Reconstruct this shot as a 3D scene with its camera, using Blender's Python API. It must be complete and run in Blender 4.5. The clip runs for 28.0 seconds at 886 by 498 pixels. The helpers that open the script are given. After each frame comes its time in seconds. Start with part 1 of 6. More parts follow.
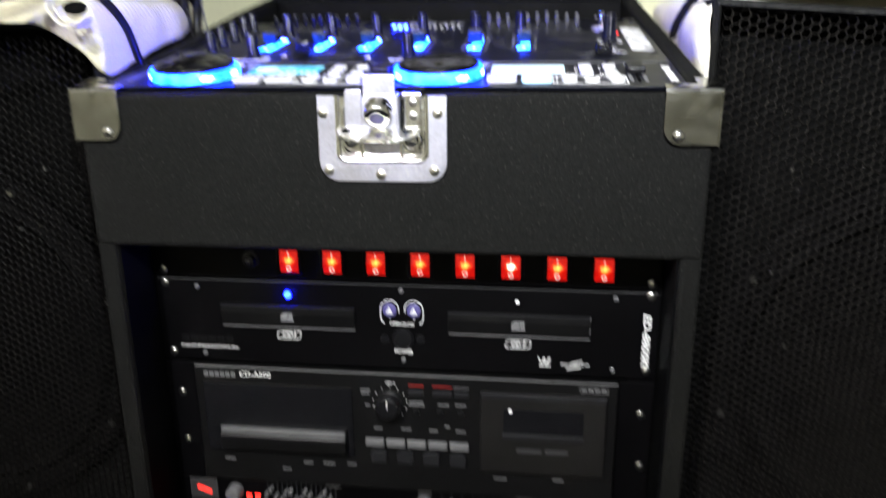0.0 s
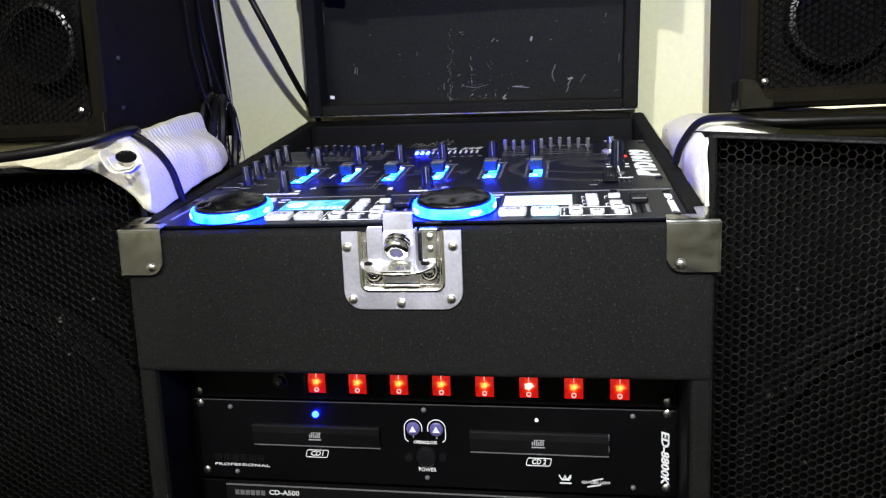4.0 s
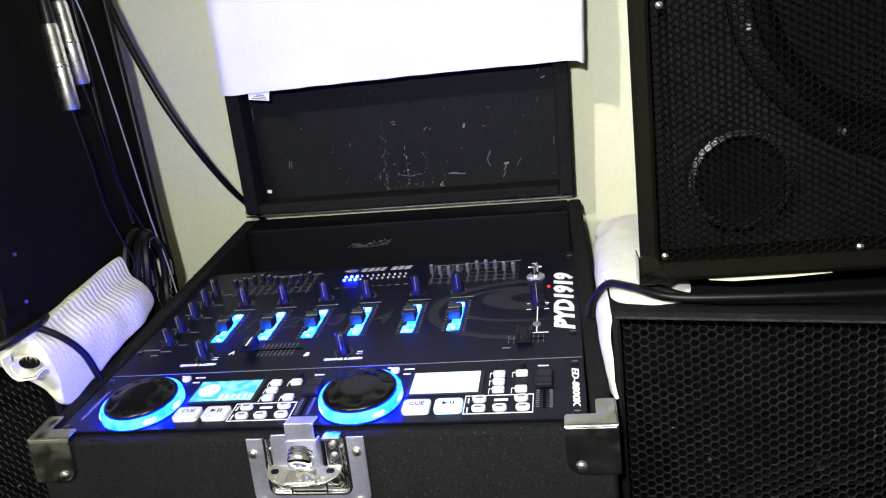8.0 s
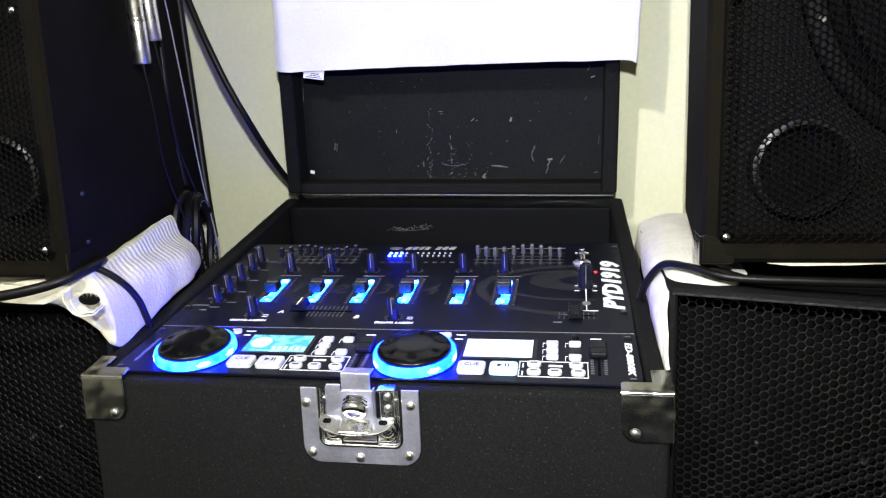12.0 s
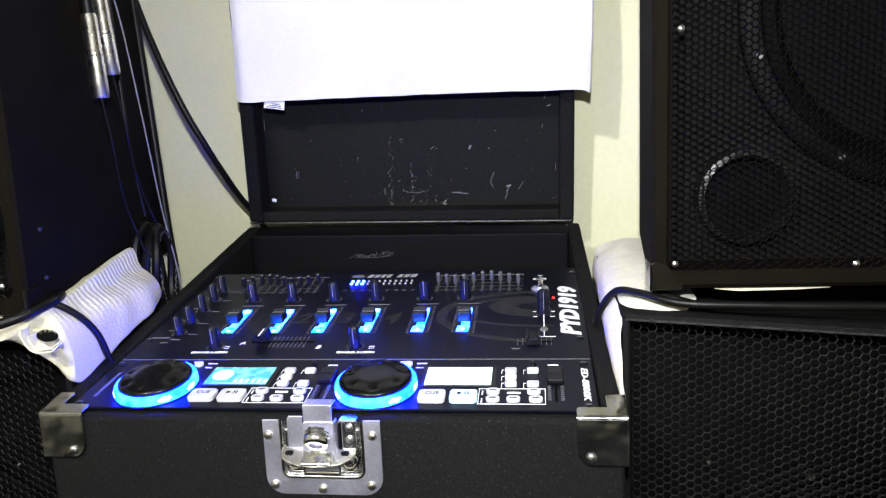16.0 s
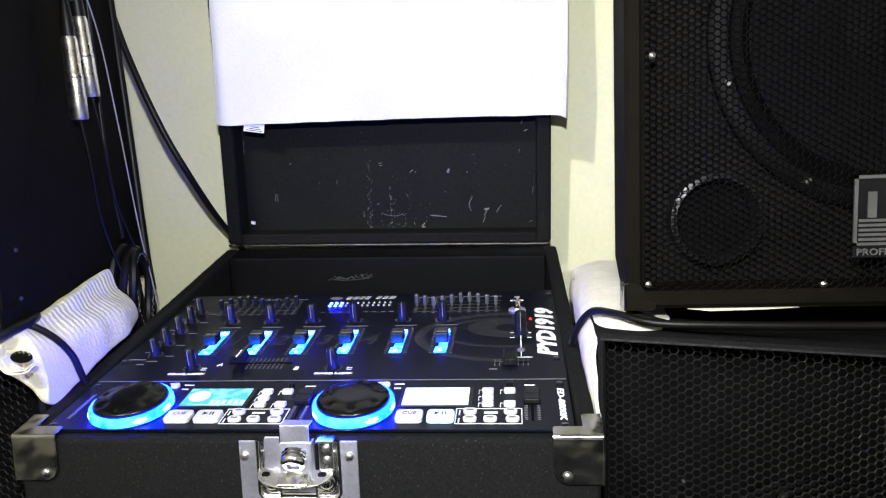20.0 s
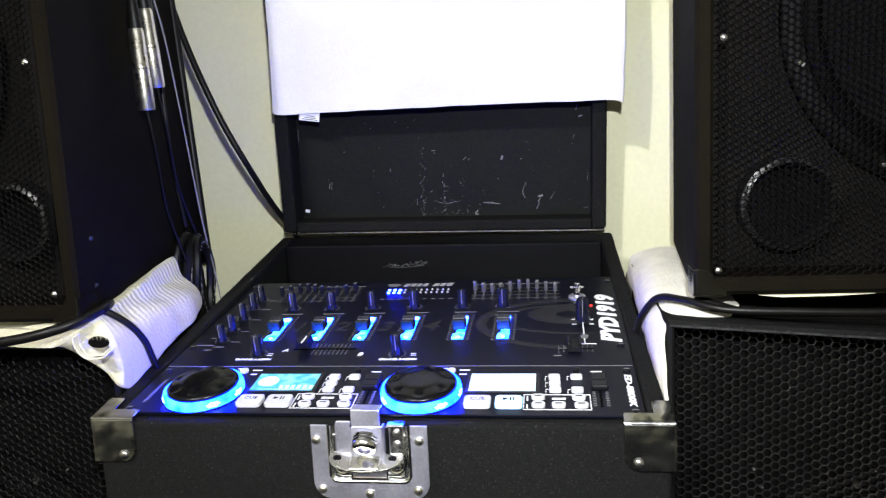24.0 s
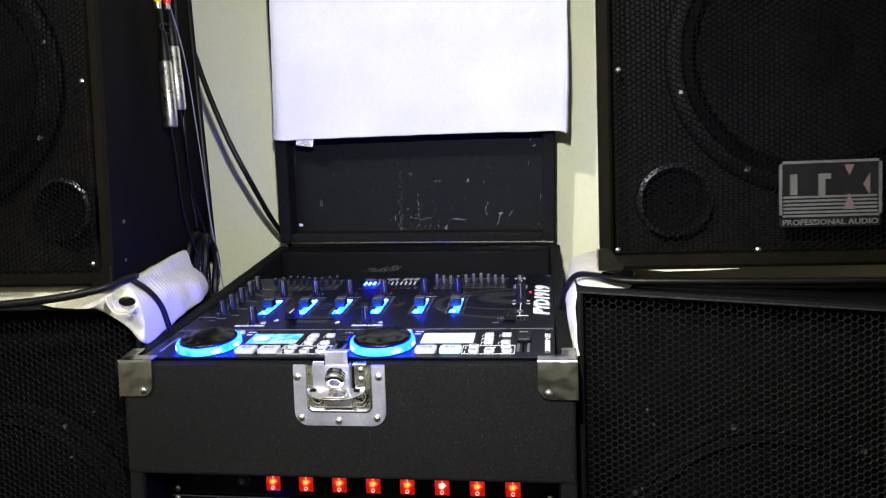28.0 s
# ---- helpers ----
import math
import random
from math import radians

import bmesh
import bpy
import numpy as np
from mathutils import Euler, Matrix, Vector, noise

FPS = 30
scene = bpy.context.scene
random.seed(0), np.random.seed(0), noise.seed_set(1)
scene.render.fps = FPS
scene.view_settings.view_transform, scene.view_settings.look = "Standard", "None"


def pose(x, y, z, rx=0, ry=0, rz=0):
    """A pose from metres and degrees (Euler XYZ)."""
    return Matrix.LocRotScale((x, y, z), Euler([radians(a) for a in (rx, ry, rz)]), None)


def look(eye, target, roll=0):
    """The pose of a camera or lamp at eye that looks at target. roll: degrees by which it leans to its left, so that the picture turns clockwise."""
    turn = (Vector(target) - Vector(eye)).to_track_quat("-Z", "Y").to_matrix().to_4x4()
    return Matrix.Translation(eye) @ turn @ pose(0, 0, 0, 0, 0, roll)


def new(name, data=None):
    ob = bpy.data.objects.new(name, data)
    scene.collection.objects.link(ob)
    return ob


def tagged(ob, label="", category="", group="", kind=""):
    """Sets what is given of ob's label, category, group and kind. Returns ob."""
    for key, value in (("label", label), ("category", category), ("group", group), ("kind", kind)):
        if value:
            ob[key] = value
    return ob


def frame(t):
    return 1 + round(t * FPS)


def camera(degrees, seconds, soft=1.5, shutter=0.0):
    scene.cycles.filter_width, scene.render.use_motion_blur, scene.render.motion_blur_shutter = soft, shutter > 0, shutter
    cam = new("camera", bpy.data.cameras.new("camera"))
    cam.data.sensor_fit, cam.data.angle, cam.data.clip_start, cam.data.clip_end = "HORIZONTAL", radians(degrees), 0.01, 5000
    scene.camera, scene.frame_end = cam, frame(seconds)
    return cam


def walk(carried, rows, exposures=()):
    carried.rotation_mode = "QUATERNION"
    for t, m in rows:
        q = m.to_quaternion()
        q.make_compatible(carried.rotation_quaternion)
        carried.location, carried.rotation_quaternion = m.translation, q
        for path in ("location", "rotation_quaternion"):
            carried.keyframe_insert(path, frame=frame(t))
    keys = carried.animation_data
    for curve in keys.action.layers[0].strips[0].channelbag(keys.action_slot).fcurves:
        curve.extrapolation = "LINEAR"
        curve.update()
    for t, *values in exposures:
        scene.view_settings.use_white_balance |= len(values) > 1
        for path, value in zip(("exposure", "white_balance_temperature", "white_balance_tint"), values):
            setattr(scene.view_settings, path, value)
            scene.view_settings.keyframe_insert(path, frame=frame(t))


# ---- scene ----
cam = camera(62.4, 28.0, 1.2, 0.5)
PATH = [
    (0, (0.124, -0.588, 1.012), (-0.116, 1.319, 0.46), -0.5),
    (0.1, (0.13, -0.595, 0.992), (-0.152, 1.34, 0.572), -0.5),
    (0.2, (0.128, -0.597, 0.999), (-0.156, 1.343, 0.608), -0.6),
    (0.5, (0.132, -0.601, 1.021), (-0.18, 1.339, 0.647), -1.5),
    (1, (0.132, -0.597, 1.027), (-0.163, 1.337, 0.61), -2.2),
    (1.5, (0.137, -0.601, 1.038), (-0.176, 1.347, 0.708), -2.1),
    (2, (0.138, -0.602, 1.042), (-0.17, 1.348, 0.724), -2.2),
    (2.5, (0.139, -0.604, 1.043), (-0.183, 1.345, 0.731), -2.4),
    (3, (0.142, -0.606, 1.049), (-0.198, 1.34, 0.742), -2.2),
    (3.5, (0.144, -0.608, 1.051), (-0.19, 1.337, 0.725), -2.7),
    (5.5, (0.166, -0.627, 1.094), (-0.211, 1.318, 0.824), 0.3),
    (6, (0.207, -0.619, 1.162), (-0.191, 1.299, 0.761), -2.1),
    (6.5, (0.232, -0.625, 1.226), (-0.215, 1.259, 0.726), -4.1),
    (7, (0.213, -0.587, 1.245), (-0.291, 1.285, 0.753), -6.3),
    (7.5, (0.23, -0.548, 1.249), (-0.197, 1.314, 0.658), -3.3),
    (8, (0.241, -0.547, 1.25), (-0.114, 1.371, 0.81), -6.4),
    (8.5, (0.174, -0.541, 1.245), (-0.109, 1.378, 0.757), -2.6),
    (9, (0.142, -0.553, 1.241), (-0.19, 1.365, 0.781), -1.5),
    (9.5, (0.16, -0.555, 1.246), (-0.197, 1.373, 0.85), -3.3),
    (10, (0.162, -0.555, 1.224), (-0.248, 1.367, 0.849), -4.7),
    (10.5, (0.171, -0.566, 1.21), (-0.205, 1.36, 0.824), -4.8),
    (11, (0.178, -0.569, 1.214), (-0.178, 1.358, 0.815), -2.8),
    (11.5, (0.182, -0.579, 1.208), (-0.124, 1.357, 0.81), -2.1),
    (12, (0.186, -0.579, 1.202), (-0.169, 1.354, 0.831), -2.1),
    (12.5, (0.187, -0.574, 1.208), (-0.124, 1.359, 0.801), 0.9),
    (14.5, (0.182, -0.578, 1.223), (-0.14, 1.362, 0.86), -2.4),
    (15, (0.187, -0.587, 1.222), (-0.098, 1.361, 0.866), -2.3),
    (15.5, (0.192, -0.59, 1.22), (-0.105, 1.355, 0.862), -1.5),
    (16, (0.195, -0.59, 1.215), (-0.068, 1.366, 0.891), -2.5),
    (16.5, (0.2, -0.59, 1.214), (-0.008, 1.376, 0.911), -1.6),
    (17, (0.205, -0.59, 1.207), (-0.021, 1.374, 0.907), -2.9),
    (17.5, (0.198, -0.591, 1.205), (-0.018, 1.382, 0.958), -2.0),
    (18, (0.195, -0.592, 1.208), (-0.012, 1.381, 0.955), -0.6),
    (18.5, (0.201, -0.594, 1.212), (-0.013, 1.377, 0.949), -1.0),
    (19, (0.199, -0.594, 1.211), (-0.036, 1.375, 0.949), -2.0),
    (19.5, (0.197, -0.596, 1.21), (-0.017, 1.374, 0.941), -2.5),
    (20, (0.198, -0.598, 1.212), (-0.009, 1.375, 0.954), -2.2),
    (20.5, (0.196, -0.6, 1.212), (-0.007, 1.373, 0.954), -1.8),
    (22.5, (0.207, -0.603, 1.215), (-0.022, 1.371, 0.986), -1.2),
    (23, (0.204, -0.605, 1.213), (-0.075, 1.358, 0.945), -2.3),
    (23.5, (0.196, -0.605, 1.217), (-0.099, 1.353, 0.941), -3.1),
    (24, (0.169, -0.603, 1.212), (-0.133, 1.353, 0.926), -2.8),
    (24.5, (0.152, -0.595, 1.215), (-0.175, 1.35, 0.886), -1.2),
    (25, (0.142, -0.584, 1.249), (-0.251, 1.32, 0.781), -2.4),
    (25.5, (0.173, -0.571, 1.29), (-0.258, 1.327, 0.83), -2.8),
    (26, (0.189, -0.576, 1.272), (-0.23, 1.345, 0.901), -4.2),
    (26.5, (0.179, -0.62, 1.277), (-0.247, 1.324, 1.078), -1.4),
    (26.9, (0.194, -0.685, 1.257), (-0.13, 1.284, 1.125), -0.8),
    (27, (0.21, -0.692, 1.24), (-0.103, 1.278, 1.098), -0.8),
    (27.5, (0.229, -0.735, 1.174), (-0.083, 1.231, 0.977), -0.7),
    (28, (0.242, -0.785, 1.145), (-0.056, 1.189, 1.021), -1.8),
]
walk(cam, [(t, look(eye, target, roll)) for t, eye, target, roll in PATH],
     [(0, 0.10), (0.5, 0.02), (3.5, -0.07), (5.5, -0.05), (25.5, -0.06), (27, -0.22), (28, -0.20)])

# ---- world: a closed room at night, nothing but a faint sky outside ----
world = bpy.data.worlds.new("world")
scene.world = world
world.use_nodes = True
world.node_tree.nodes["Background"].inputs[0].default_value = (0.02, 0.022, 0.03, 1)
world.node_tree.nodes["Background"].inputs[1].default_value = 0.1

# ceiling lamp behind and above the viewer
LAMP = Vector((-0.50, -1.70, 2.29))
lamp_data = bpy.data.lights.new("ceiling_lamp_light", "POINT")
lamp_data.energy, lamp_data.shadow_soft_size = 150, 0.04
lamp_data.color = (0.98, 0.97, 0.985)
lamp_ob = new("ceiling_lamp_light", lamp_data)
lamp_ob.location = LAMP
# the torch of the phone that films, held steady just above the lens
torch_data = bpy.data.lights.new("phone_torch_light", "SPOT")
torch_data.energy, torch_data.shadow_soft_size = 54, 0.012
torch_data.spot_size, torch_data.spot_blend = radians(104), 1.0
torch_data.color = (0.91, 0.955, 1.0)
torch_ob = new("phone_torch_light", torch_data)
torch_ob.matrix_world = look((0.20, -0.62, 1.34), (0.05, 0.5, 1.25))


# ---- materials ----
def material(name, color, rough=0.6, metal=0.0, vary=0.25, scale=30.0, grain=400.0, bump=0.0, dist=0.001, glow=None, power=0.0,
             spec=0.5, coat=0.0, fleck=None, fleck_scale=60.0, fleck_cut=0.72):
    """Principled surface: broad stains and fine grain in colour, roughness and relief."""
    m = bpy.data.materials.new(name)
    m.use_nodes = True
    nt = m.node_tree
    b = nt.nodes["Principled BSDF"]
    co = nt.nodes.new("ShaderNodeTexCoord")

    def noise_node(s, detail=4.0):
        n = nt.nodes.new("ShaderNodeTexNoise")
        n.inputs["Scale"].default_value, n.inputs["Detail"].default_value = s, detail
        nt.links.new(co.outputs["Object"], n.inputs["Vector"])
        return n
    broad, fine = noise_node(scale), noise_node(grain, 2.0)
    add = nt.nodes.new("ShaderNodeMath")
    add.operation = "ADD"
    nt.links.new(broad.outputs["Fac"], add.inputs[0])
    nt.links.new(fine.outputs["Fac"], add.inputs[1])
    span = nt.nodes.new("ShaderNodeMapRange")
    span.inputs["From Min"].default_value, span.inputs["From Max"].default_value = 0.7, 1.3
    span.inputs["To Min"].default_value, span.inputs["To Max"].default_value = 1 - vary, 1 + vary
    nt.links.new(add.outputs[0], span.inputs["Value"])
    tint = nt.nodes.new("ShaderNodeVectorMath")
    tint.operation = "SCALE"
    tint.inputs[0].default_value = color
    nt.links.new(span.outputs["Result"], tint.inputs["Scale"])
    out = tint.outputs["Vector"]
    if fleck:
        f = noise_node(fleck_scale, 6.0)
        ramp = nt.nodes.new("ShaderNodeMapRange")
        ramp.inputs["From Min"].default_value, ramp.inputs["From Max"].default_value = fleck_cut, fleck_cut + 0.05
        nt.links.new(f.outputs["Fac"], ramp.inputs["Value"])
        mix = nt.nodes.new("ShaderNodeMix")
        mix.data_type = "RGBA"
        nt.links.new(ramp.outputs["Result"], mix.inputs["Factor"])
        nt.links.new(out, mix.inputs["A"])
        mix.inputs["B"].default_value = (*fleck, 1)
        out = mix.outputs["Result"]
    nt.links.new(out, b.inputs["Base Color"])
    rr = nt.nodes.new("ShaderNodeMapRange")
    rr.inputs["To Min"].default_value, rr.inputs["To Max"].default_value = max(0.02, rough - 0.12), min(1, rough + 0.12)
    nt.links.new(broad.outputs["Fac"], rr.inputs["Value"])
    nt.links.new(rr.outputs["Result"], b.inputs["Roughness"])
    b.inputs["Metallic"].default_value = metal
    b.inputs["Specular IOR Level"].default_value = spec
    b.inputs["Coat Weight"].default_value = coat
    if bump:
        bp = nt.nodes.new("ShaderNodeBump")
        bp.inputs["Strength"].default_value, bp.inputs["Distance"].default_value = bump, dist
        nt.links.new(fine.outputs["Fac"], bp.inputs["Height"])
        nt.links.new(bp.outputs["Normal"], b.inputs["Normal"])
    if glow:
        b.inputs["Emission Color"].default_value = (*glow, 1)
        b.inputs["Emission Strength"].default_value = power
    return m


def neon_rocker(name, core=(2.4, 0.95, 0.16, 1)):
    """Red translucent rocker with a small neon glow in its middle."""
    m = material(name, (0.35, 0.01, 0.01), 0.25, vary=0.05)
    nt = m.node_tree
    b = nt.nodes["Principled BSDF"]
    co = nt.nodes.new("ShaderNodeTexCoord")
    mp = nt.nodes.new("ShaderNodeMapping")
    mp.inputs["Scale"].default_value = (135, 0, 120)
    mp.inputs["Location"].default_value = (0, 0, -0.1)
    g = nt.nodes.new("ShaderNodeTexGradient")
    g.gradient_type = "SPHERICAL"
    nt.links.new(co.outputs["Object"], mp.inputs["Vector"])
    nt.links.new(mp.outputs["Vector"], g.inputs["Vector"])
    ramp = nt.nodes.new("ShaderNodeValToRGB")
    ramp.color_ramp.elements[0].color = (0.52, 0.004, 0.002, 1)
    ramp.color_ramp.elements[0].position = 0.1
    ramp.color_ramp.elements[1].color = core
    ramp.color_ramp.elements[1].position = 0.85
    e = ramp.color_ramp.elements.new(0.45)
    e.color = (0.95, 0.045, 0.006, 1)
    wob = nt.nodes.new("ShaderNodeTexNoise")
    wob.inputs["Scale"].default_value = 260
    nt.links.new(co.outputs["Object"], wob.inputs["Vector"])
    off = nt.nodes.new("ShaderNodeMath")
    off.operation = "MULTIPLY_ADD"
    off.inputs[1].default_value, off.inputs[2].default_value = 0.9, -0.45
    nt.links.new(wob.outputs["Fac"], off.inputs[0])
    mixed = nt.nodes.new("ShaderNodeMath")
    nt.links.new(g.outputs["Fac"], mixed.inputs[0])
    nt.links.new(off.outputs[0], mixed.inputs[1])
    nt.links.new(mixed.outputs[0], ramp.inputs["Fac"])
    nt.links.new(ramp.outputs["Color"], b.inputs["Emission Color"])
    b.inputs["Emission Strength"].default_value = 1.0
    return m


def ribbed(name, color, ribs, axis=1):
    """Woven cotton with ribs across one axis."""
    m = material(name, color, 0.95, vary=0.08, scale=14, grain=500, spec=0.1)
    nt = m.node_tree
    b = nt.nodes["Principled BSDF"]
    co = nt.nodes.new("ShaderNodeTexCoord")
    w = nt.nodes.new("ShaderNodeTexWave")
    w.bands_direction = "XYZ"[axis]
    w.inputs["Scale"].default_value = ribs
    w.inputs["Distortion"].default_value = 1.6
    w.inputs["Detail"].default_value = 3
    w.inputs["Detail Scale"].default_value = 2.0
    nt.links.new(co.outputs["Object"], w.inputs["Vector"])
    n = nt.nodes.new("ShaderNodeTexNoise")
    n.inputs["Scale"].default_value = 260
    nt.links.new(co.outputs["Object"], n.inputs["Vector"])
    ad = nt.nodes.new("ShaderNodeMath")
    ad.operation = "ADD"
    nt.links.new(n.outputs["Fac"], ad.inputs[1])
    # the ribs are worn flat below the fold
    parts_of = nt.nodes.new("ShaderNodeSeparateXYZ")
    nt.links.new(co.outputs["Object"], parts_of.inputs[0])
    worn = nt.nodes.new("ShaderNodeMapRange")
    worn.inputs["From Min"].default_value, worn.inputs["From Max"].default_value = 1.034, 1.060
    worn.inputs["To Min"].default_value, worn.inputs["To Max"].default_value = 0.05, 1.0
    nt.links.new(parts_of.outputs["Z"], worn.inputs["Value"])
    rib = nt.nodes.new("ShaderNodeMath")
    rib.operation = "MULTIPLY"
    nt.links.new(w.outputs["Fac"], rib.inputs[0])
    nt.links.new(worn.outputs["Result"], rib.inputs[1])
    nt.links.new(rib.outputs[0], ad.inputs[0])
    bp = nt.nodes.new("ShaderNodeBump")
    bp.inputs["Strength"].default_value, bp.inputs["Distance"].default_value = 0.30, 0.0030
    nt.links.new(ad.outputs[0], bp.inputs["Height"])
    nt.links.new(bp.outputs["Normal"], b.inputs["Normal"])
    return m


def lit_acrylic(name, low, high, power, scale, cut=0.5):
    """Glowing plastic whose light is uneven: deep blue with paler patches near its lamps."""
    m = material(name, (0.02, 0.15, 0.35), 0.2, vary=0.05)
    nt = m.node_tree
    b = nt.nodes["Principled BSDF"]
    co = nt.nodes.new("ShaderNodeTexCoord")
    n = nt.nodes.new("ShaderNodeTexNoise")
    n.inputs["Scale"].default_value, n.inputs["Detail"].default_value = scale, 1.5
    nt.links.new(co.outputs["Object"], n.inputs["Vector"])
    ramp = nt.nodes.new("ShaderNodeValToRGB")
    ramp.color_ramp.elements[0].color, ramp.color_ramp.elements[0].position = (*low, 1), cut - 0.10
    ramp.color_ramp.elements[1].color, ramp.color_ramp.elements[1].position = (*high, 1), cut + 0.14
    nt.links.new(n.outputs["Fac"], ramp.inputs["Fac"])
    nt.links.new(ramp.outputs["Color"], b.inputs["Emission Color"])
    b.inputs["Emission Strength"].default_value = power
    return m


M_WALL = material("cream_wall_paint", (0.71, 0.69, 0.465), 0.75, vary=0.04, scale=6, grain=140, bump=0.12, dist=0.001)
# Unseen walls: tone lowered and mottled for uneven reflections in the steel
M_WALL2 = material("mottled_wall_reflection_tone", (0.42, 0.41, 0.31), 0.75, vary=0.35, scale=1.3, grain=140, bump=0.12, dist=0.001)
M_CEIL = material("white_ceiling_paint", (0.78, 0.77, 0.73), 0.85, vary=0.04, scale=5, grain=120, bump=0.1)
M_FLOOR = material("dark_carpet", (0.016, 0.016, 0.022), 0.95, vary=0.3, scale=9, grain=300, bump=0.6, dist=0.004, spec=0.1)
M_CARPET = material("black_felt_carpet", (0.0108, 0.0108, 0.0104), 0.96, vary=0.55, scale=700, grain=1500, bump=0.9, dist=0.0014, spec=0.04,
                    fleck=(0.034, 0.034, 0.031), fleck_scale=420, fleck_cut=0.630)
M_BOX = material("black_cabinet_vinyl", (0.0046, 0.0037, 0.0020), 0.85, vary=0.4, scale=20, grain=700, bump=0.6, dist=0.001, spec=0.05)
M_LINING = material("scuffed_black_lining", (0.0044, 0.0046, 0.0041), 0.7, vary=0.55, scale=14, grain=260, bump=0.25, spec=0.12,
                    fleck=(0.06, 0.06, 0.055), fleck_scale=95, fleck_cut=0.745)
M_GRILLE = material("black_painted_steel_mesh", (0.0026, 0.0022, 0.0020), 0.36, vary=0.3, scale=25, grain=200, spec=0.13)
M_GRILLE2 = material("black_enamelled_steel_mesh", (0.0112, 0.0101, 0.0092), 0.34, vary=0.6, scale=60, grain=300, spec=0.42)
# Same mesh darkened: weaker light on the left floor box put into colour
M_GRILLE2_SHADED = material("shaded_black_steel_mesh", (0.0040, 0.0036, 0.0032), 0.42, vary=0.6, scale=60, grain=300, spec=0.13)
M_BAFFLE = material("dark_baffle", (0.003, 0.003, 0.003), 0.9, vary=0.3, spec=0.05)
M_CONE = material("black_paper_cone", (0.0030, 0.0028, 0.0030), 0.75, vary=0.3, scale=30, bump=0.3, spec=0.05)
M_RUBBER = material("black_rubber_cable", (0.0040, 0.0036, 0.0030), 0.42, vary=0.2, scale=40, spec=0.20)
M_PANEL = material("black_anodised_panel", (0.0024, 0.0030, 0.0072), 0.38, vary=0.25, scale=12, grain=600, bump=0.06, dist=0.0003, spec=0.18)
M_DECK = material("charcoal_brushed_panel", (0.0048, 0.0047, 0.0050), 0.42, vary=0.2, scale=10, grain=700, bump=0.05, dist=0.0003, spec=0.16)
M_DOOR = material("dark_grey_door_plastic", (0.0105, 0.010, 0.0098), 0.4, vary=0.2, scale=20, grain=500, spec=0.2)
M_RACK = material("black_enamel_panel", (0.0017, 0.0016, 0.0020), 0.40, vary=0.25, scale=12, grain=600, bump=0.05, dist=0.0003, spec=0.10)
M_SATIN = material("satin_black_plastic", (0.006, 0.006, 0.007), 0.36, vary=0.2, scale=60, spec=0.25)
M_GLOSS = material("glossy_black_plastic", (0.006, 0.006, 0.007), 0.12, vary=0.2, scale=30, spec=0.35)
M_KNOB = material("black_knob_plastic", (0.0055, 0.006, 0.011), 0.30, vary=0.15, scale=80, spec=0.16)
M_GREY = material("grey_print", (0.035, 0.035, 0.037), 0.6, vary=0.1)
M_DARKGREY = material("dark_grey_print", (0.013, 0.013, 0.015), 0.5, vary=0.1, spec=0.25)
M_MIDGREY = material("mid_grey_plastic", (0.13, 0.13, 0.135), 0.45, vary=0.1)
M_CHROME = material("polished_steel", (0.78, 0.78, 0.76), 0.12, 1.0, vary=0.35, scale=70, grain=60, bump=0.03, dist=0.0026)
M_LATCH = material("bright_pressed_steel", (0.92, 0.92, 0.92), 0.22, 1.0, vary=0.2, scale=90, grain=90, bump=0.14, dist=0.003)
M_CORNER = material("mirror_steel", (0.33, 0.33, 0.31), 0.20, 1.0, vary=0.2, scale=60, grain=20, bump=0.5, dist=0.010)
M_ZINC = material("zinc_plated_steel", (0.80, 0.80, 0.95), 0.42, 1.0, vary=0.12, scale=22, grain=350, bump=0.04)
M_HANDLE = material("bright_nickelled_steel", (0.90, 0.89, 0.82), 0.24, 1.0, vary=0.18, scale=70, grain=90, bump=0.05, dist=0.002)
M_MIRROR = material("polished_bright_steel", (0.86, 0.86, 0.84), 0.08, 1.0, vary=0.1, scale=90)
M_NICKEL = material("nickel_plate", (0.66, 0.63, 0.55), 0.30, 1.0, vary=0.2, scale=60)
M_GUARD = material("polished_black_steel", (0.09, 0.088, 0.084), 0.10, 1.0, vary=0.15, scale=60, grain=50, bump=0.12, dist=0.005)
M_SCREW = material("screw_steel", (0.50, 0.49, 0.47), 0.30, 1.0, vary=0.2, scale=200)
M_WHITE = material("white_print", (0.75, 0.75, 0.75), 0.6, vary=0.05)
M_BUTTON = material("white_rubber_button", (0.52, 0.52, 0.53), 0.5, vary=0.12, scale=60)
M_BTN_BLUE = material("blue_lit_button", (0.5, 0.65, 0.8), 0.5, vary=0.05, glow=(0.22, 0.62, 1.0), power=0.85)
M_RED_PRINT = material("red_print", (0.25, 0.01, 0.01), 0.6, vary=0.1)
M_TOWEL = ribbed("white_cotton_towel", (0.64, 0.605, 0.43), 40, 1)
M_TERRY = material("white_terry_cotton", (0.70, 0.67, 0.57), 0.95, vary=0.10, scale=60, grain=420, bump=0.7, dist=0.0012, spec=0.1)
M_CLOTH = material("white_cotton_sheet", (0.57, 0.56, 0.555), 0.95, vary=0.09, scale=9, grain=600, bump=0.4, dist=0.0008, spec=0.1)
M_LABEL = material("white_care_label", (0.7, 0.7, 0.7), 0.6, vary=0.05)
M_RING = lit_acrylic("blue_lit_acrylic", (0.0001, 0.0052, 1.0), (0.0018, 0.0150, 1.0), 118, 58, 0.49)
